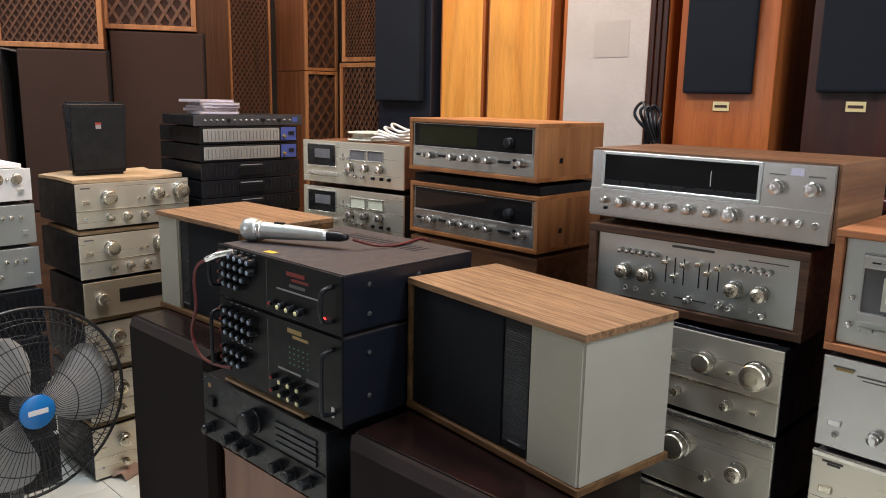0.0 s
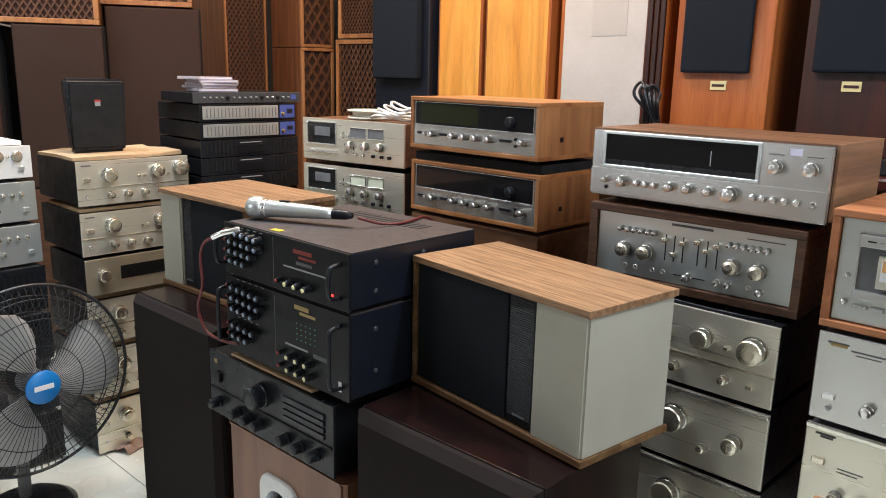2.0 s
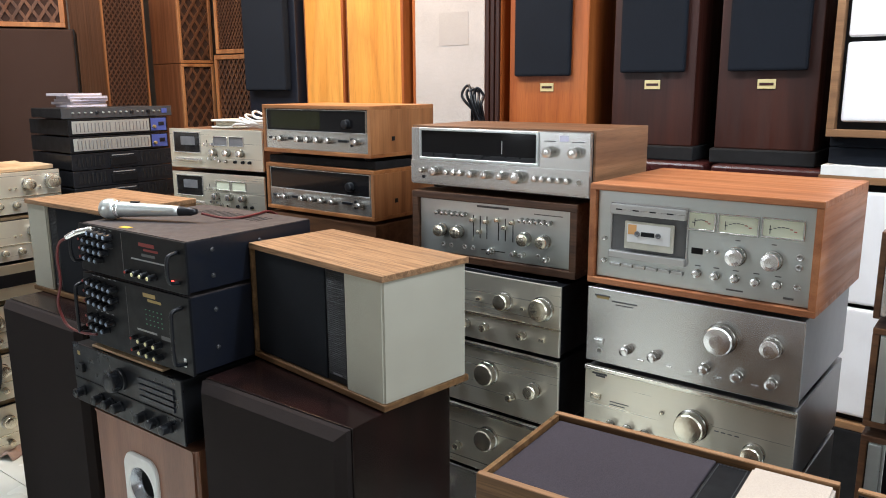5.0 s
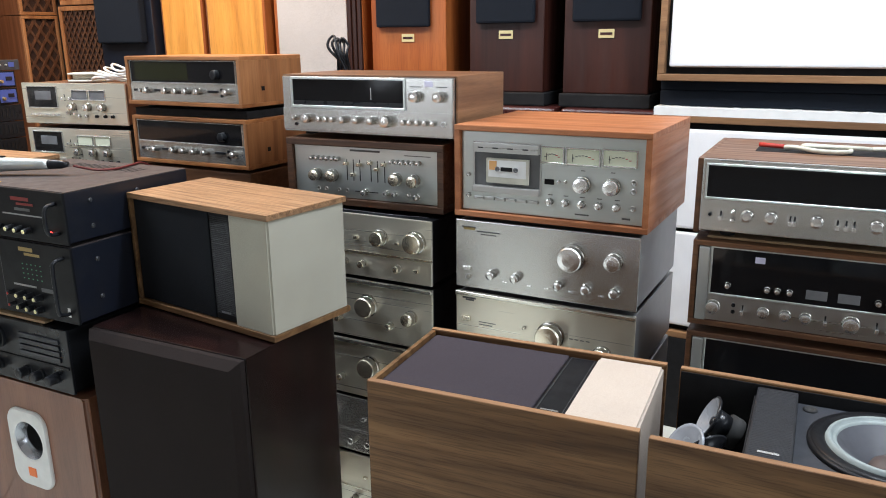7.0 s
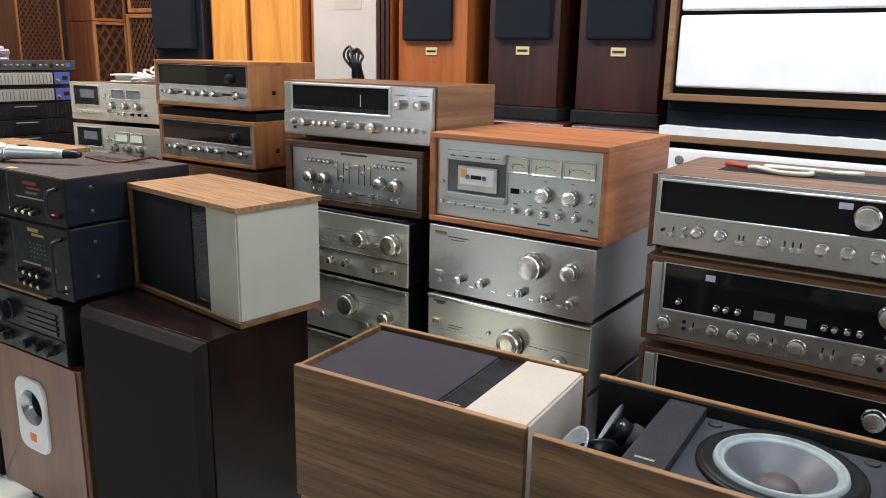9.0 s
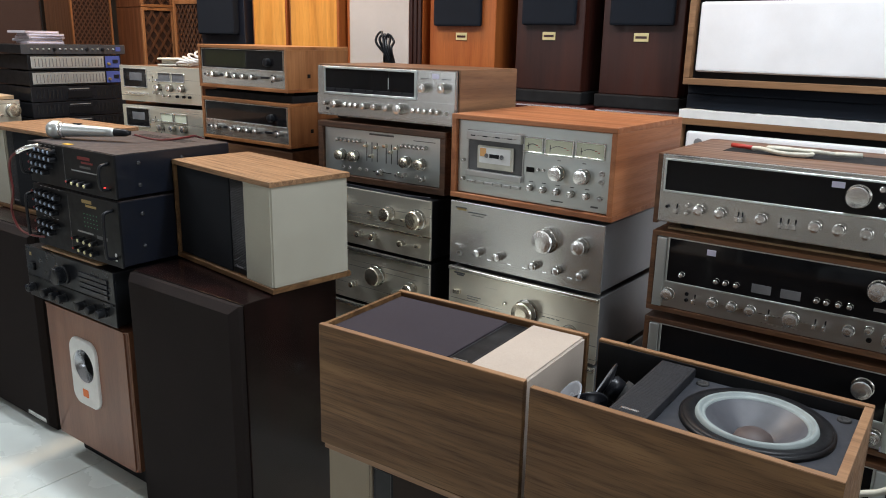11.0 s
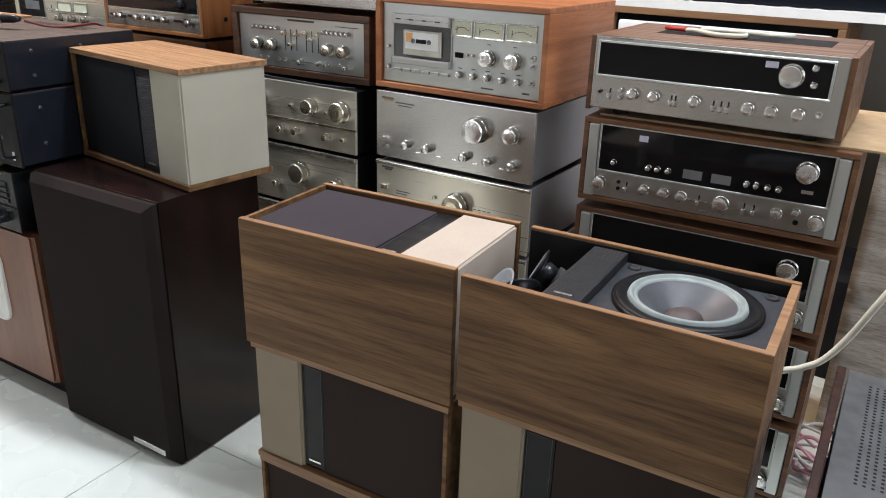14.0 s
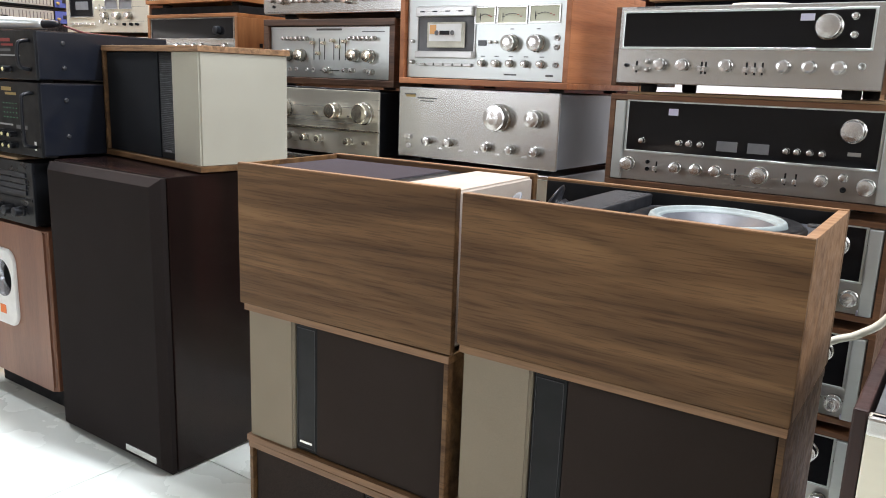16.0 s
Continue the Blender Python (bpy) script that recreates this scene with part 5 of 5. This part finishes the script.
# ---- standing fan ----
fan = thing("floor_fan", "black wire-caged floor fan with grey blades and a blue hub", "fan", (-1.988, 0.830, 0), 94)
R, FZ = 0.272, 0.446
part("base", lathe([(0, 0), (0.13, 0), (0.135, 0.012), (0.11, 0.028), (0.04, 0.045), (0, 0.045)], 40, "z"), PLASTIC, fan).matrix_basis = pose(0, 0.12, 0)
part("post", lathe([(0, 0.04), (0.018, 0.04), (0.018, FZ - 0.02), (0, FZ - 0.02)], 16, "z"), CHARCOAL, fan).matrix_basis = pose(0, 0.13, 0)
part("motor", lathe([(0, -0.19), (0.05, -0.185), (0.066, -0.15), (0.066, -0.09), (0.05, -0.075), (0, -0.07)], 28), PLASTIC, fan).matrix_basis = pose(0, 0, FZ)
cage = part("cage_rim", tube([(R * math.cos(a * math.pi / 30), 0, R * math.sin(a * math.pi / 30)) for a in range(60)], 0.005, 6, True), WIRE, fan)
cage.matrix_basis = pose(0, 0, FZ)
for front in (-1, 1):
    bm = bmesh.new()
    for k in range(84):
        a = 2 * math.pi * k / 84
        pts = [((0.046 + (R - 0.046) * q) * math.cos(a + 0.16 * front * (1 - q)), front * 0.062 * (1 - q ** 3), (0.046 + (R - 0.046) * q) * math.sin(a + 0.16 * front * (1 - q))) for q in (0, 0.2, 0.4, 0.6, 0.75, 0.88, 0.95, 1)]
        tube(pts, 0.00115, 3, False, bm)
    for q in (0.3, 0.62, 0.85):
        r = 0.046 + (R - 0.046) * q
        tube([(r * math.cos(a * math.pi / 24), front * (0.062 * (1 - q ** 3) - 0.002), r * math.sin(a * math.pi / 24)) for a in range(48)], 0.0016, 4, True, bm)
    tagged(part("wire_cage", bm, WIRE, fan, "thin black radial wires"), kind="stuff").matrix_basis = pose(0, 0, FZ)
hub = part("hub_cap", lathe([(0, -0.068), (0, 0.060), (0.047, 0.060), (0.047, 0.066), (0.045, 0.069), (0, 0.070)][1:], 36), BLUE, fan, "blue round hub cap")
hub.matrix_basis = pose(0, 0, FZ)
part("lettering", boxed(-0.026, 0.026, -0.0712, -0.0698, -0.006, 0.008), WHITE, hub)
rotor = part("rotor", lathe([(0, -0.03), (0.035, -0.03), (0.035, 0.02), (0.028, 0.03), (0, 0.03)], 24), CHARCOAL, fan)
rotor.matrix_basis = pose(0, 0, FZ)
for k in range(3):
    bm = bmesh.new()
    grid = []
    for i in range(9):
        q = i / 8
        r = 0.03 + 0.205 * q
        half = 0.62 * (0.55 + 0.75 * math.sin(math.pi * min(1, q * 0.72 + 0.1)))
        row = []
        for j in range(9):
            s = j / 8 - 0.5
            ang = s * 2 * half * (0.75 if q < 0.9 else 0.6) + 0.35 * q
            row.append(bm.verts.new((r * math.cos(ang), 0.055 * s - 0.012 * math.cos(math.pi * s), r * math.sin(ang))))
        grid.append(row)
    for i in range(8):
        for j in range(8):
            bm.faces.new((grid[i][j], grid[i + 1][j], grid[i + 1][j + 1], grid[i][j + 1])).smooth = True
    bmesh.ops.solidify(bm, geom=bm.faces[:], thickness=0.0025)
    part("blade", bm, BLADE, fan, "grey plastic fan blade").matrix_basis = pose(0, 0, FZ, 0, -(112 + 120 * k), 0)
cord = thing("floor_cable", "grey power cord lying on the tiles by the fan", "cable", (0, 0, 0), 0)
part("cord", tube(smooth_line([(-2.0, 0.78, 0.012), (-1.80, 0.74, 0.006), (-1.66, 0.80, 0.006), (-1.60, 0.90, 0.006), (-1.70, 0.86, 0.006), (-1.62, 0.70, 0.006), (-1.5, 0.6, 0.006)]), 0.005), CHARCOAL, cord)
rag = thing("floor_cloth", "crumpled pinkish cloth on the tiles beside the fan", "cloth", (-2.34, 1.21, 0), 20)
bm = bmesh.new()
bmesh.ops.create_grid(bm, x_segments=26, y_segments=18, size=0.5)
for v in bm.verts:
    v.co.x *= 0.20
    v.co.y *= 0.13
    n = noise.noise(Vector((v.co.x * 13, v.co.y * 13, 0.3))) + 0.5 * noise.noise(Vector((v.co.x * 30, v.co.y * 30, 2)))
    v.co.z = max(0.004, 0.035 + 0.05 * n)
for g in bm.faces:
    g.smooth = True
bmesh.ops.solidify(bm, geom=bm.faces[:], thickness=0.004)
part("fabric", bm, cloth("pink_cloth", (0.40, 0.29, 0.24), 0.15, 500), rag)

# ---- back row along the north side ----
BY = 2.52


def lattice(w, h, step, t, bm=None):
    """Diamond lattice of crossing slats, in the xz plane from the origin."""
    bm = bm or bmesh.new()
    slope = 1.55
    for sgn in (1, -1):
        c = -h / slope - step
        while c < w + h / slope + step:
            x0, x1 = (c, c + h / slope) if sgn > 0 else (c + h / slope, c)
            lo, hi = 0.0, 1.0
            dx = x1 - x0
            for bound, s in ((0.0, 1), (w, -1)):
                q = (bound - x0) / dx
                if (dx > 0) == (s > 0):
                    lo = max(lo, q)
                else:
                    hi = min(hi, q)
            if hi - lo > 0.01:
                p, q = Vector((x0 + dx * lo, 0, h * lo)), Vector((x0 + dx * hi, 0, h * hi))
                d = (q - p).normalized()
                n = Vector((-d.z, 0, d.x)) * t / 2
                y0, y1 = (-0.006, 0.0) if sgn > 0 else (-0.004, 0.002)
                vs = [bm.verts.new(e + m2 + Vector((0, y, 0))) for e in (p, q) for m2 in (n, -n) for y in (y0, y1)]
                for idx in ((0, 4, 6, 2), (1, 3, 7, 5), (0, 1, 5, 4), (2, 6, 7, 3)):
                    bm.faces.new([vs[i] for i in idx])
            c += step
    bmesh.ops.recalc_face_normals(bm, faces=bm.faces)
    return bm


def lattice_cabinet(at, yaw, w, h, d, step, label, rim=0.022, dark=None):
    ob = thing("lattice_speaker", label, "loudspeaker", at, yaw, "lattice-fronted loudspeakers")
    part("cabinet", boxed(0, w, 0.02, d, 0, h, 0.003), BROWN_CAB, ob)
    bm = bmesh.new()
    for a in ((0, w, h - rim, h), (0, w, 0, rim), (0, rim, rim, h - rim), (w - rim, w, rim, h - rim)):
        boxed(a[0], a[1], 0, 0.0198, a[2], a[3], 0.002, 1, bm)
    part("frame", bm, CASE_SIDE, ob)
    part("backing", boxed(rim, w - rim, 0.014, 0.0195, rim, h - rim), dark or UMBER, ob)
    part("lattice", lattice(w - 2 * rim, h - 2 * rim, step, step * 0.24), CARVED, ob, "carved diamond lattice").matrix_basis = pose(rim, 0.0115, rim)
    return ob


def tower(at, yaw, w, d, h, wood_mat, label, grille_from=0.0, base=True, badge=True, inset=0.03):
    ob = thing("tower_speaker", label, "loudspeaker", at, yaw, "tall loudspeakers along the back")
    part("cabinet", boxed(0, w, 0, d, 0.045 * base, h, 0.004), wood_mat, ob)
    if base:
        part("base", boxed(-0.01, w + 0.01, -0.012, d + 0.01, 0, 0.0448, 0.005), MATT, ob, "black plinth")
    part("grille", boxed(0.03, w - inset, -0.02, -0.0004, grille_from, h - 0.03, 0.008), NAVY, ob, "black cloth grille")
    if badge:
        b = part("name_plate", boxed(w / 2 - 0.026, w / 2 + 0.026, -0.003, -0.0003, grille_from - 0.052, grille_from - 0.024, 0.001), YELLOW_PLATE, ob, "pale gold name plate")
        part("lettering", boxed(w / 2 - 0.02, w / 2 + 0.02, -0.0038, -0.0029, grille_from - 0.042, grille_from - 0.034), MAROON, b)
    return ob


YELLOW_PLATE = material("pale_gold", (0.72, 0.60, 0.30), 0.4, 0.3)
tower((-1.014, BY, 1.054), 0, 0.31, 0.30, 1.05, CHERRY, "tall cherry loudspeaker with a black grille and a gold plate", 0.268, inset=0.06)
tower((-0.612, BY, 1.054), 0, 0.275, 0.30, 1.05, MAHOGANY, "tall mahogany loudspeaker with a black grille and a gold plate", 0.275)
tower((-0.267, BY, 1.054), 0, 0.285, 0.30, 1.05, MAHOGANY, "tall mahogany loudspeaker with a black grille and a gold plate", 0.275)
for x in (-0.99, -0.635, -0.255):
    bx = thing("padded_bench", "low dark maroon padded box under a tall loudspeaker", "bench", (x, BY - 0.06, 0), 0, "maroon boxes")
    part("body", boxed(0.005, 0.355, 0.02, 0.42, 0, 1.012, 0.003), MAHOGANY, bx)
    part("cushion", boxed(0, 0.362, 0, 0.43, 1.0125, 1.053, 0.015, 4), MAROON, bx, "glossy maroon padded top")


def tall_panel(name, label, x0, x1, y, d, mat, category="loudspeaker", z1=2.6):
    ob = thing(name, label, category, (x0, y, 0), 0)
    part("cabinet", boxed(0, x1 - x0, 0, d, 0, z1, 0.004), mat, ob)
    return ob


PINES = [
    tall_panel("tall_cabinet", "tall pale pine loudspeaker cabinet seen from behind", -2.048, -1.818, 2.503, 0.3, PINE),
    tall_panel("tall_cabinet", "tall pale pine loudspeaker cabinet seen from behind", -1.800, -1.498, 2.505, 0.3, PINE),
]
for pine, width in zip(PINES, (0.230, 0.302)):
    part("edge_strip", boxed(width - 0.0115, width + 0.0015, -0.0015, 0.298, 0.004, 2.596, 0.001), CHERRY, pine, "reddish edge strip")
    part("edge_strip", boxed(-0.0015, 0.004, -0.0015, 0.298, 0.004, 2.596, 0.001), BROWN_CAB, pine, "dark edge strip")
ob = tall_panel("linen_speaker", "tall cherry-framed loudspeaker with a linen front", -1.472, -1.058, 2.53, 0.28, CHERRY)
part("linen_front", boxed(0.018, 0.345, -0.004, -0.0003, 0.02, 2.58, 0.002), LINEN, ob, "grey-beige linen front")
part("stain", boxed(0.135, 0.272, -0.0052, -0.0035, 1.44, 1.56), LINEN_STAIN, ob, "faint square stain on the linen")
for k in range(3):
    part("fluting", boxed(0.352 + 0.022 * k, 0.368 + 0.022 * k, -0.012, -0.0003, 0.02, 2.58, 0.003), MAHOGANY, ob)
blk = tall_panel("black_speaker", "tall black loudspeaker with a rounded grille", -2.398, -2.073, 2.47, 0.33, INK)
part("grille", boxed(0.02, 0.29, -0.04, -0.0004, 1.273, 2.52, 0.012, 3), NAVY, blk)
low2 = thing("side_table", "low brown cabinet behind the receivers", "cabinet", (-1.30, 2.0, 0), 0)
part("body", boxed(0, 0.62, 0, 0.36, 0, 1.135, 0.003), WALNUT_CASE, low2)
wire = thing("cable_bundle", "black cable tied in an upright bundle behind the receivers", "cable", (-0.838, 2.03, 1.137), 0)
for k in range(4):
    pts = smooth_line([(0.01 * k, 0, 0.008), (0.03 - 0.012 * k, 0.01, 0.05), (-0.035 + 0.016 * k, 0.0, 0.12 + 0.008 * k), (-0.02 + 0.018 * k, 0.012, 0.155 - 0.01 * k), (0.012 + 0.01 * k, -0.012, 0.10), (0.035, 0.006 * k, 0.04), (0.07 - 0.02 * k, 0.02 * k, 0.010)], 6)
    part("loop", tube(pts, 0.0045), PLASTIC, wire)
part("tie", boxed(-0.02, 0.06, -0.025, 0.0, 0.0, 0.012, 0.003), WHITE, wire)

# lattice-fronted cabinets in the far corner
lattice_cabinet((-2.988, 2.728, 0.424), 2, 0.37, 1.03, 0.25, 0.034, "brown loudspeaker with a carved fine lattice front, under another")
lattice_cabinet((-2.968, 2.728, 1.460), 2, 0.35, 0.70, 0.25, 0.022, "brown loudspeaker with a fine woven lattice front on another")
lattice_cabinet((-3.168, 2.650, 0.424), 80, 0.19, 0.99, 0.36, 0.055, "brown loudspeaker with a diamond lattice front in the corner", 0.016)
lattice_cabinet((-3.168, 2.650, 1.417), 80, 0.19, 0.72, 0.36, 0.055, "brown loudspeaker with a diamond lattice front stacked in the corner", 0.016)
lattice_cabinet((-3.615, 2.479, 0.424), 80, 0.24, 1.7, 0.52, 0.026, "tall brown loudspeaker with a fine lattice front", 0.012)
block = thing("corner_cabinet", "dark cabinet under the lattice loudspeakers", "cabinet", (-3.30, 2.61, 0), 0)
part("body", boxed(-0.70, 0.66, 0.0, 0.40, 0, 0.423, 0.004), DARK_FRAME, block)


def fabric_speaker(at, yaw, w, h, mat, label):
    ob = thing("wide_speaker", label, "loudspeaker", at, yaw, "cloth-fronted loudspeakers")
    part("cabinet", boxed(0, w, 0.03, 0.35, 0, h, 0.003), MATT, ob)
    part("grille", boxed(0.006, w - 0.006, 0, 0.0295, 0.006, h - 0.004, 0.008), mat, ob)
    return ob


fabric_speaker((-3.329, 1.698, 0.761), 60, 0.41, 0.80, UMBER, "wide loudspeaker with an umber cloth front, on a dark cabinet")
fabric_speaker((-3.443, 1.346, 0.761), 60, 0.365, 0.708, UMBER, "wide loudspeaker with a dark brown cloth front, on a dark cabinet")
fabric_speaker((-3.646, 0.940, 0.761), 60, 0.40, 0.70, UMBER, "wide loudspeaker with a dark brown cloth front, on a dark cabinet")
lattice_cabinet((-3.348, 1.687, 1.566), 60, 0.395, 0.5, 0.3, 0.055, "brown loudspeaker with a diamond lattice front on a cloth-fronted one")
lattice_cabinet((-3.478, 1.287, 1.471), 60, 0.42, 0.55, 0.3, 0.03, "brown loudspeaker with a lattice front on a cloth-fronted one")
shelf = thing("low_cabinet", "dark cabinet that carries the cloth-fronted loudspeakers", "cabinet", (-3.688, 0.862, 0), 66)
part("body", boxed(-0.1, 1.42, -0.03, 0.45, 0, 0.760, 0.004), DARK_FRAME, shelf)


def foam_strip(w, d, h):
    """A sheet of packing foam with a torn upper edge."""
    bm = bmesh.new()
    n = 60
    low, high = [], []
    for i in range(n + 1):
        x = w * i / n
        z = h + 0.004 * noise.noise(Vector((x * 40, 0, 7))) + 0.003 * noise.noise(Vector((x * 110, 0, 2)))
        low.append([bm.verts.new((x, y, 0)) for y in (0, d)])
        high.append([bm.verts.new((x, y, min(z, h + 0.0015))) for y in (0, d)])
    for i in range(n):
        for a, b in ((low[i][0], high[i][0]), (high[i][0], high[i][1]), (high[i][1], low[i][1]), (low[i][1], low[i][0])):
            k = {low[i][0]: low[i + 1][0], low[i][1]: low[i + 1][1], high[i][0]: high[i + 1][0], high[i][1]: high[i + 1][1]}
            bm.faces.new((a, b, k[b], k[a]))
    bm.faces.new((low[0][0], low[0][1], high[0][1], high[0][0]))
    bm.faces.new((low[n][0], high[n][0], high[n][1], low[n][1]))
    bmesh.ops.recalc_face_normals(bm, faces=bm.faces)
    return bm


# white-fronted loudspeakers on the right
def white_speaker(x, y, z, w, h, split, label):
    ob = thing("white_speaker", label, "loudspeaker", (x, y, z), -3, "white-fronted loudspeakers")
    rim = 0.02
    for a in ((0, w, h - rim, h), (0, w, 0, rim), (0, rim, rim, h - rim), (w - rim, w, rim, h - rim)):
        part("board", boxed(a[0], a[1], 0, 0.32, a[2], a[3], 0.002), WALNUT_EDGE, ob)
    part("recess", boxed(rim, w - rim, 0.03, 0.30, rim, h - rim), MATT, ob)
    edges = [rim + 0.014] + split + [h - rim - 0.014]
    for a, b in zip(edges, edges[1:]):
        part("grille", boxed(rim + 0.012, w - rim - 0.012, 0.006, 0.0295, a + 0.006, b - 0.006, 0.010, 3), WHITE_CLOTH, ob, "white cloth panel")
    return ob


white_speaker(0.065, 2.42, 1.150, 0.95, 0.70, [0.255, 0.49], "wide walnut loudspeaker with white cloth panels, on another one")
wl = white_speaker(0.055, 2.43, 0.325, 0.68, 0.72, [0.36], "wide walnut loudspeaker with white cloth panels and a round port")
part("port", lathe([(0.014, 0.0), (0.014, 0.0015), (0.010, 0.002), (0, 0.001)], 20), CHARCOAL, wl).matrix_basis = pose(0.075, 0.0055, 0.645)
foam = thing("foam_pad", "white packing foam lying between the white loudspeakers", "packing", (0.06, 2.43, 1.0455), -3)
part("sheet", foam_strip(0.95, 0.30, 0.026), PAPER, foam)
bar = thing("black_case", "flat black case between the white loudspeakers", "case", (0.07, 2.46, 1.074), -3)
part("body", boxed(0, 0.94, 0, 0.28, 0, 0.046, 0.004), NAVY, bar)
part("lid", boxed(0.0, 0.94, 0.0, 0.28, 0.0468, 0.0755, 0.004), NAVY, bar)
plinth = thing("plinth", "plain dark plinth under the white loudspeakers", "plinth", (0.06, 2.43, 0), -3)
part("body", boxed(0, 0.95, 0, 0.33, 0, 0.324, 0.004), MATT, plinth)

# signal cable on the top receiver
rca = thing("signal_cable", "white signal cable with red and white plugs on the receiver", "cable", (0.50, 1.68, 1.0495), 0)
part("cord", tube(smooth_line([(-0.02, 0.04, 0.006), (0.0, 0.03, 0.008), (0.05, 0.0, 0.006), (0.10, 0.015, 0.006), (0.09, 0.05, 0.008), (0.03, 0.05, 0.010), (0.02, 0.02, 0.012), (0.10, 0.03, 0.012), (0.14, 0.05, 0.008)]), 0.005), CREAM, rca)
part("plug", tube([(-0.07, 0.06, 0.007), (-0.02, 0.04, 0.007)], 0.0048, 10), RED, rca, "red plug")
part("plug", tube([(0.14, 0.05, 0.008), (0.19, 0.07, 0.008)], 0.0048, 10), CREAM, rca, "cream plug")

# ---- right-hand side: perforated amplifier, wrapped cabinet, loose cables ----
rack = thing("equipment_crate", "dark wooden crate carrying an amplifier", "crate", (0.915, 0.83, 0), 0)
part("body", boxed(0, 0.44, 0, 0.38, 0, 0.468, 0.003), DARK_FRAME, rack)
pw, f = apparatus("grey amplifier with a perforated lid and maroon wooden sides", "amplifier", (0.919, 0.818, 0.4685), 0, 0.43, 0.146, 0.42, CHARCOAL, CHAMPAGNE, "power_amplifier", "", 0.012, 0.012)
for a, b in ((-0.013, -0.0004), (0.4304, 0.443)):
    part("side_panel", boxed(a, b, 0.001, 0.42, 0.004, 0.149, 0.002), MAHOGANY, pw, "dark maroon wooden side")
part("front_lip", boxed(0.0, 0.43, -0.004, 0.010, 0.128, 0.146, 0.003), SILVER, pw, "bright bevelled top edge of the front")
f.knob(0.3, 0.6, 0.02, 0.02, BRASSY)
f.knob(0.7, 0.6, 0.02, 0.02, BRASSY)
part("lid", boxed(0.004, 0.426, 0.013, 0.418, 0.1442, 0.1462, 0.0006), LID, pw, "dark grey perforated steel lid")
bm = bmesh.new()
for i in range(38):
    for j in range(31):
        hx, hy = 0.036 + 0.0098 * i, 0.115 + 0.0088 * j
        vs = [bm.verts.new((hx + 0.0024 * math.cos(q * math.pi / 3), hy + 0.0024 * math.sin(q * math.pi / 3), 0.1466)) for q in range(6)]
        bm.faces.new(vs)
tagged(part("perforation", bm, MATT, pw, "grid of small round holes"), kind="stuff")
SHEEN = wood("wrapped_veneer", (0.26, 0.22, 0.185), (0.34, 0.30, 0.255), (0.42, 0.38, 0.33), "x", 0.3)
SHEEN.node_tree.nodes["Principled BSDF"].inputs["Coat Weight"].default_value = 1.0
SHEEN.node_tree.nodes["Principled BSDF"].inputs["Coat Roughness"].default_value = 0.08
wrap = thing("wrapped_cabinet", "greyish veneered cabinet wrapped in shiny clear plastic", "cabinet", (0.885, 2.06, 0), 0)
bm = boxed(0, 0.9, 0, 0.4, 0.02, 0.97)
bmesh.ops.subdivide_edges(bm, edges=bm.edges[:], cuts=34, use_grid_fill=True)
for v in bm.verts:
    v.co.y += 0.012 * noise.noise(Vector((v.co.x * 4, v.co.z * 21 + v.co.x * 6, 1.0))) + 0.009 * noise.noise(Vector((v.co.x * 14, v.co.z * 44, 4.0)))
for g in bm.faces:
    g.smooth = True
part("body", bm, SHEEN, wrap)
part("plinth", boxed(0.02, 0.88, 0.02, 0.38, 0, 0.0195), MATT, wrap)
tangle = random.Random(5)
for k in range(3):
    b2 = thing("wire_tangle", "tangle of pale pink and white wire on the tiles", "cable", (0.93 + 0.13 * k, 1.80 - 0.05 * (k % 2), 0), 30 * k, "loose wire")
    for q in range(7):
        rx, ry, ph = tangle.uniform(0.05, 0.11), tangle.uniform(0.04, 0.08), tangle.uniform(0, 6.28)
        cx0, cy0, z0 = tangle.uniform(-0.04, 0.04), tangle.uniform(-0.04, 0.04), 0.008 + 0.022 * q
        pts = [(cx0 + rx * math.cos(ph + i * 0.6), cy0 + ry * math.sin(ph * 0.5 + i * 0.6 + 0.4 * math.sin(i + q)), max(0.005, z0 + 0.016 * math.sin(1.7 * i + ph))) for i in range(11)]
        part("loop", tube(smooth_line(pts, 4), 0.0042, 6), PINK if q % 3 else WHITE, b2)
cc = thing("cream_cable", "thick cream cable rising behind the opened loudspeaker", "cable", (0, 0, 0), 0)
part("cord", tube(smooth_line([(0.66, 1.42, 0.02), (0.74, 1.36, 0.35), (0.80, 1.35, 0.50), (0.852, 1.35, 0.539), (0.882, 1.35, 0.565), (0.912, 1.35, 0.618), (0.952, 1.35, 0.714), (1.02, 1.37, 0.86), (1.16, 1.50, 0.96), (1.30, 1.80, 1.01), (1.36, 2.08, 0.985)]), 0.0062, 8), CREAM, cc)
lead2 = thing("white_lead", "thin white lead hanging between the stacks", "cable", (0, 0, 0), 0)
part("cord", tube(smooth_line([(-0.26, 1.50, 0.30), (-0.235, 1.47, 0.28), (-0.225, 1.46, 0.20), (-0.24, 1.45, 0.10), (-0.22, 1.42, 0.02), (-0.12, 1.38, 0.006), (0.0, 1.36, 0.006)]), 0.005), WHITE, lead2)

# ---- floor tiles ----
base = bpy.data.objects["floor"]
STEP = 0.6
tile_mesh = shared(("tile",), lambda: boxed(0.0012, STEP - 0.0012, 0.0012, STEP - 0.0012, -0.0058, 0.0, 0.001, 1), TILE)
ox, oy = -4.153, -2.47
for i in range(12):
    for j in range(9):
        piece("tile", tile_mesh, base, (ox + STEP * i, oy + STEP * j, 0))
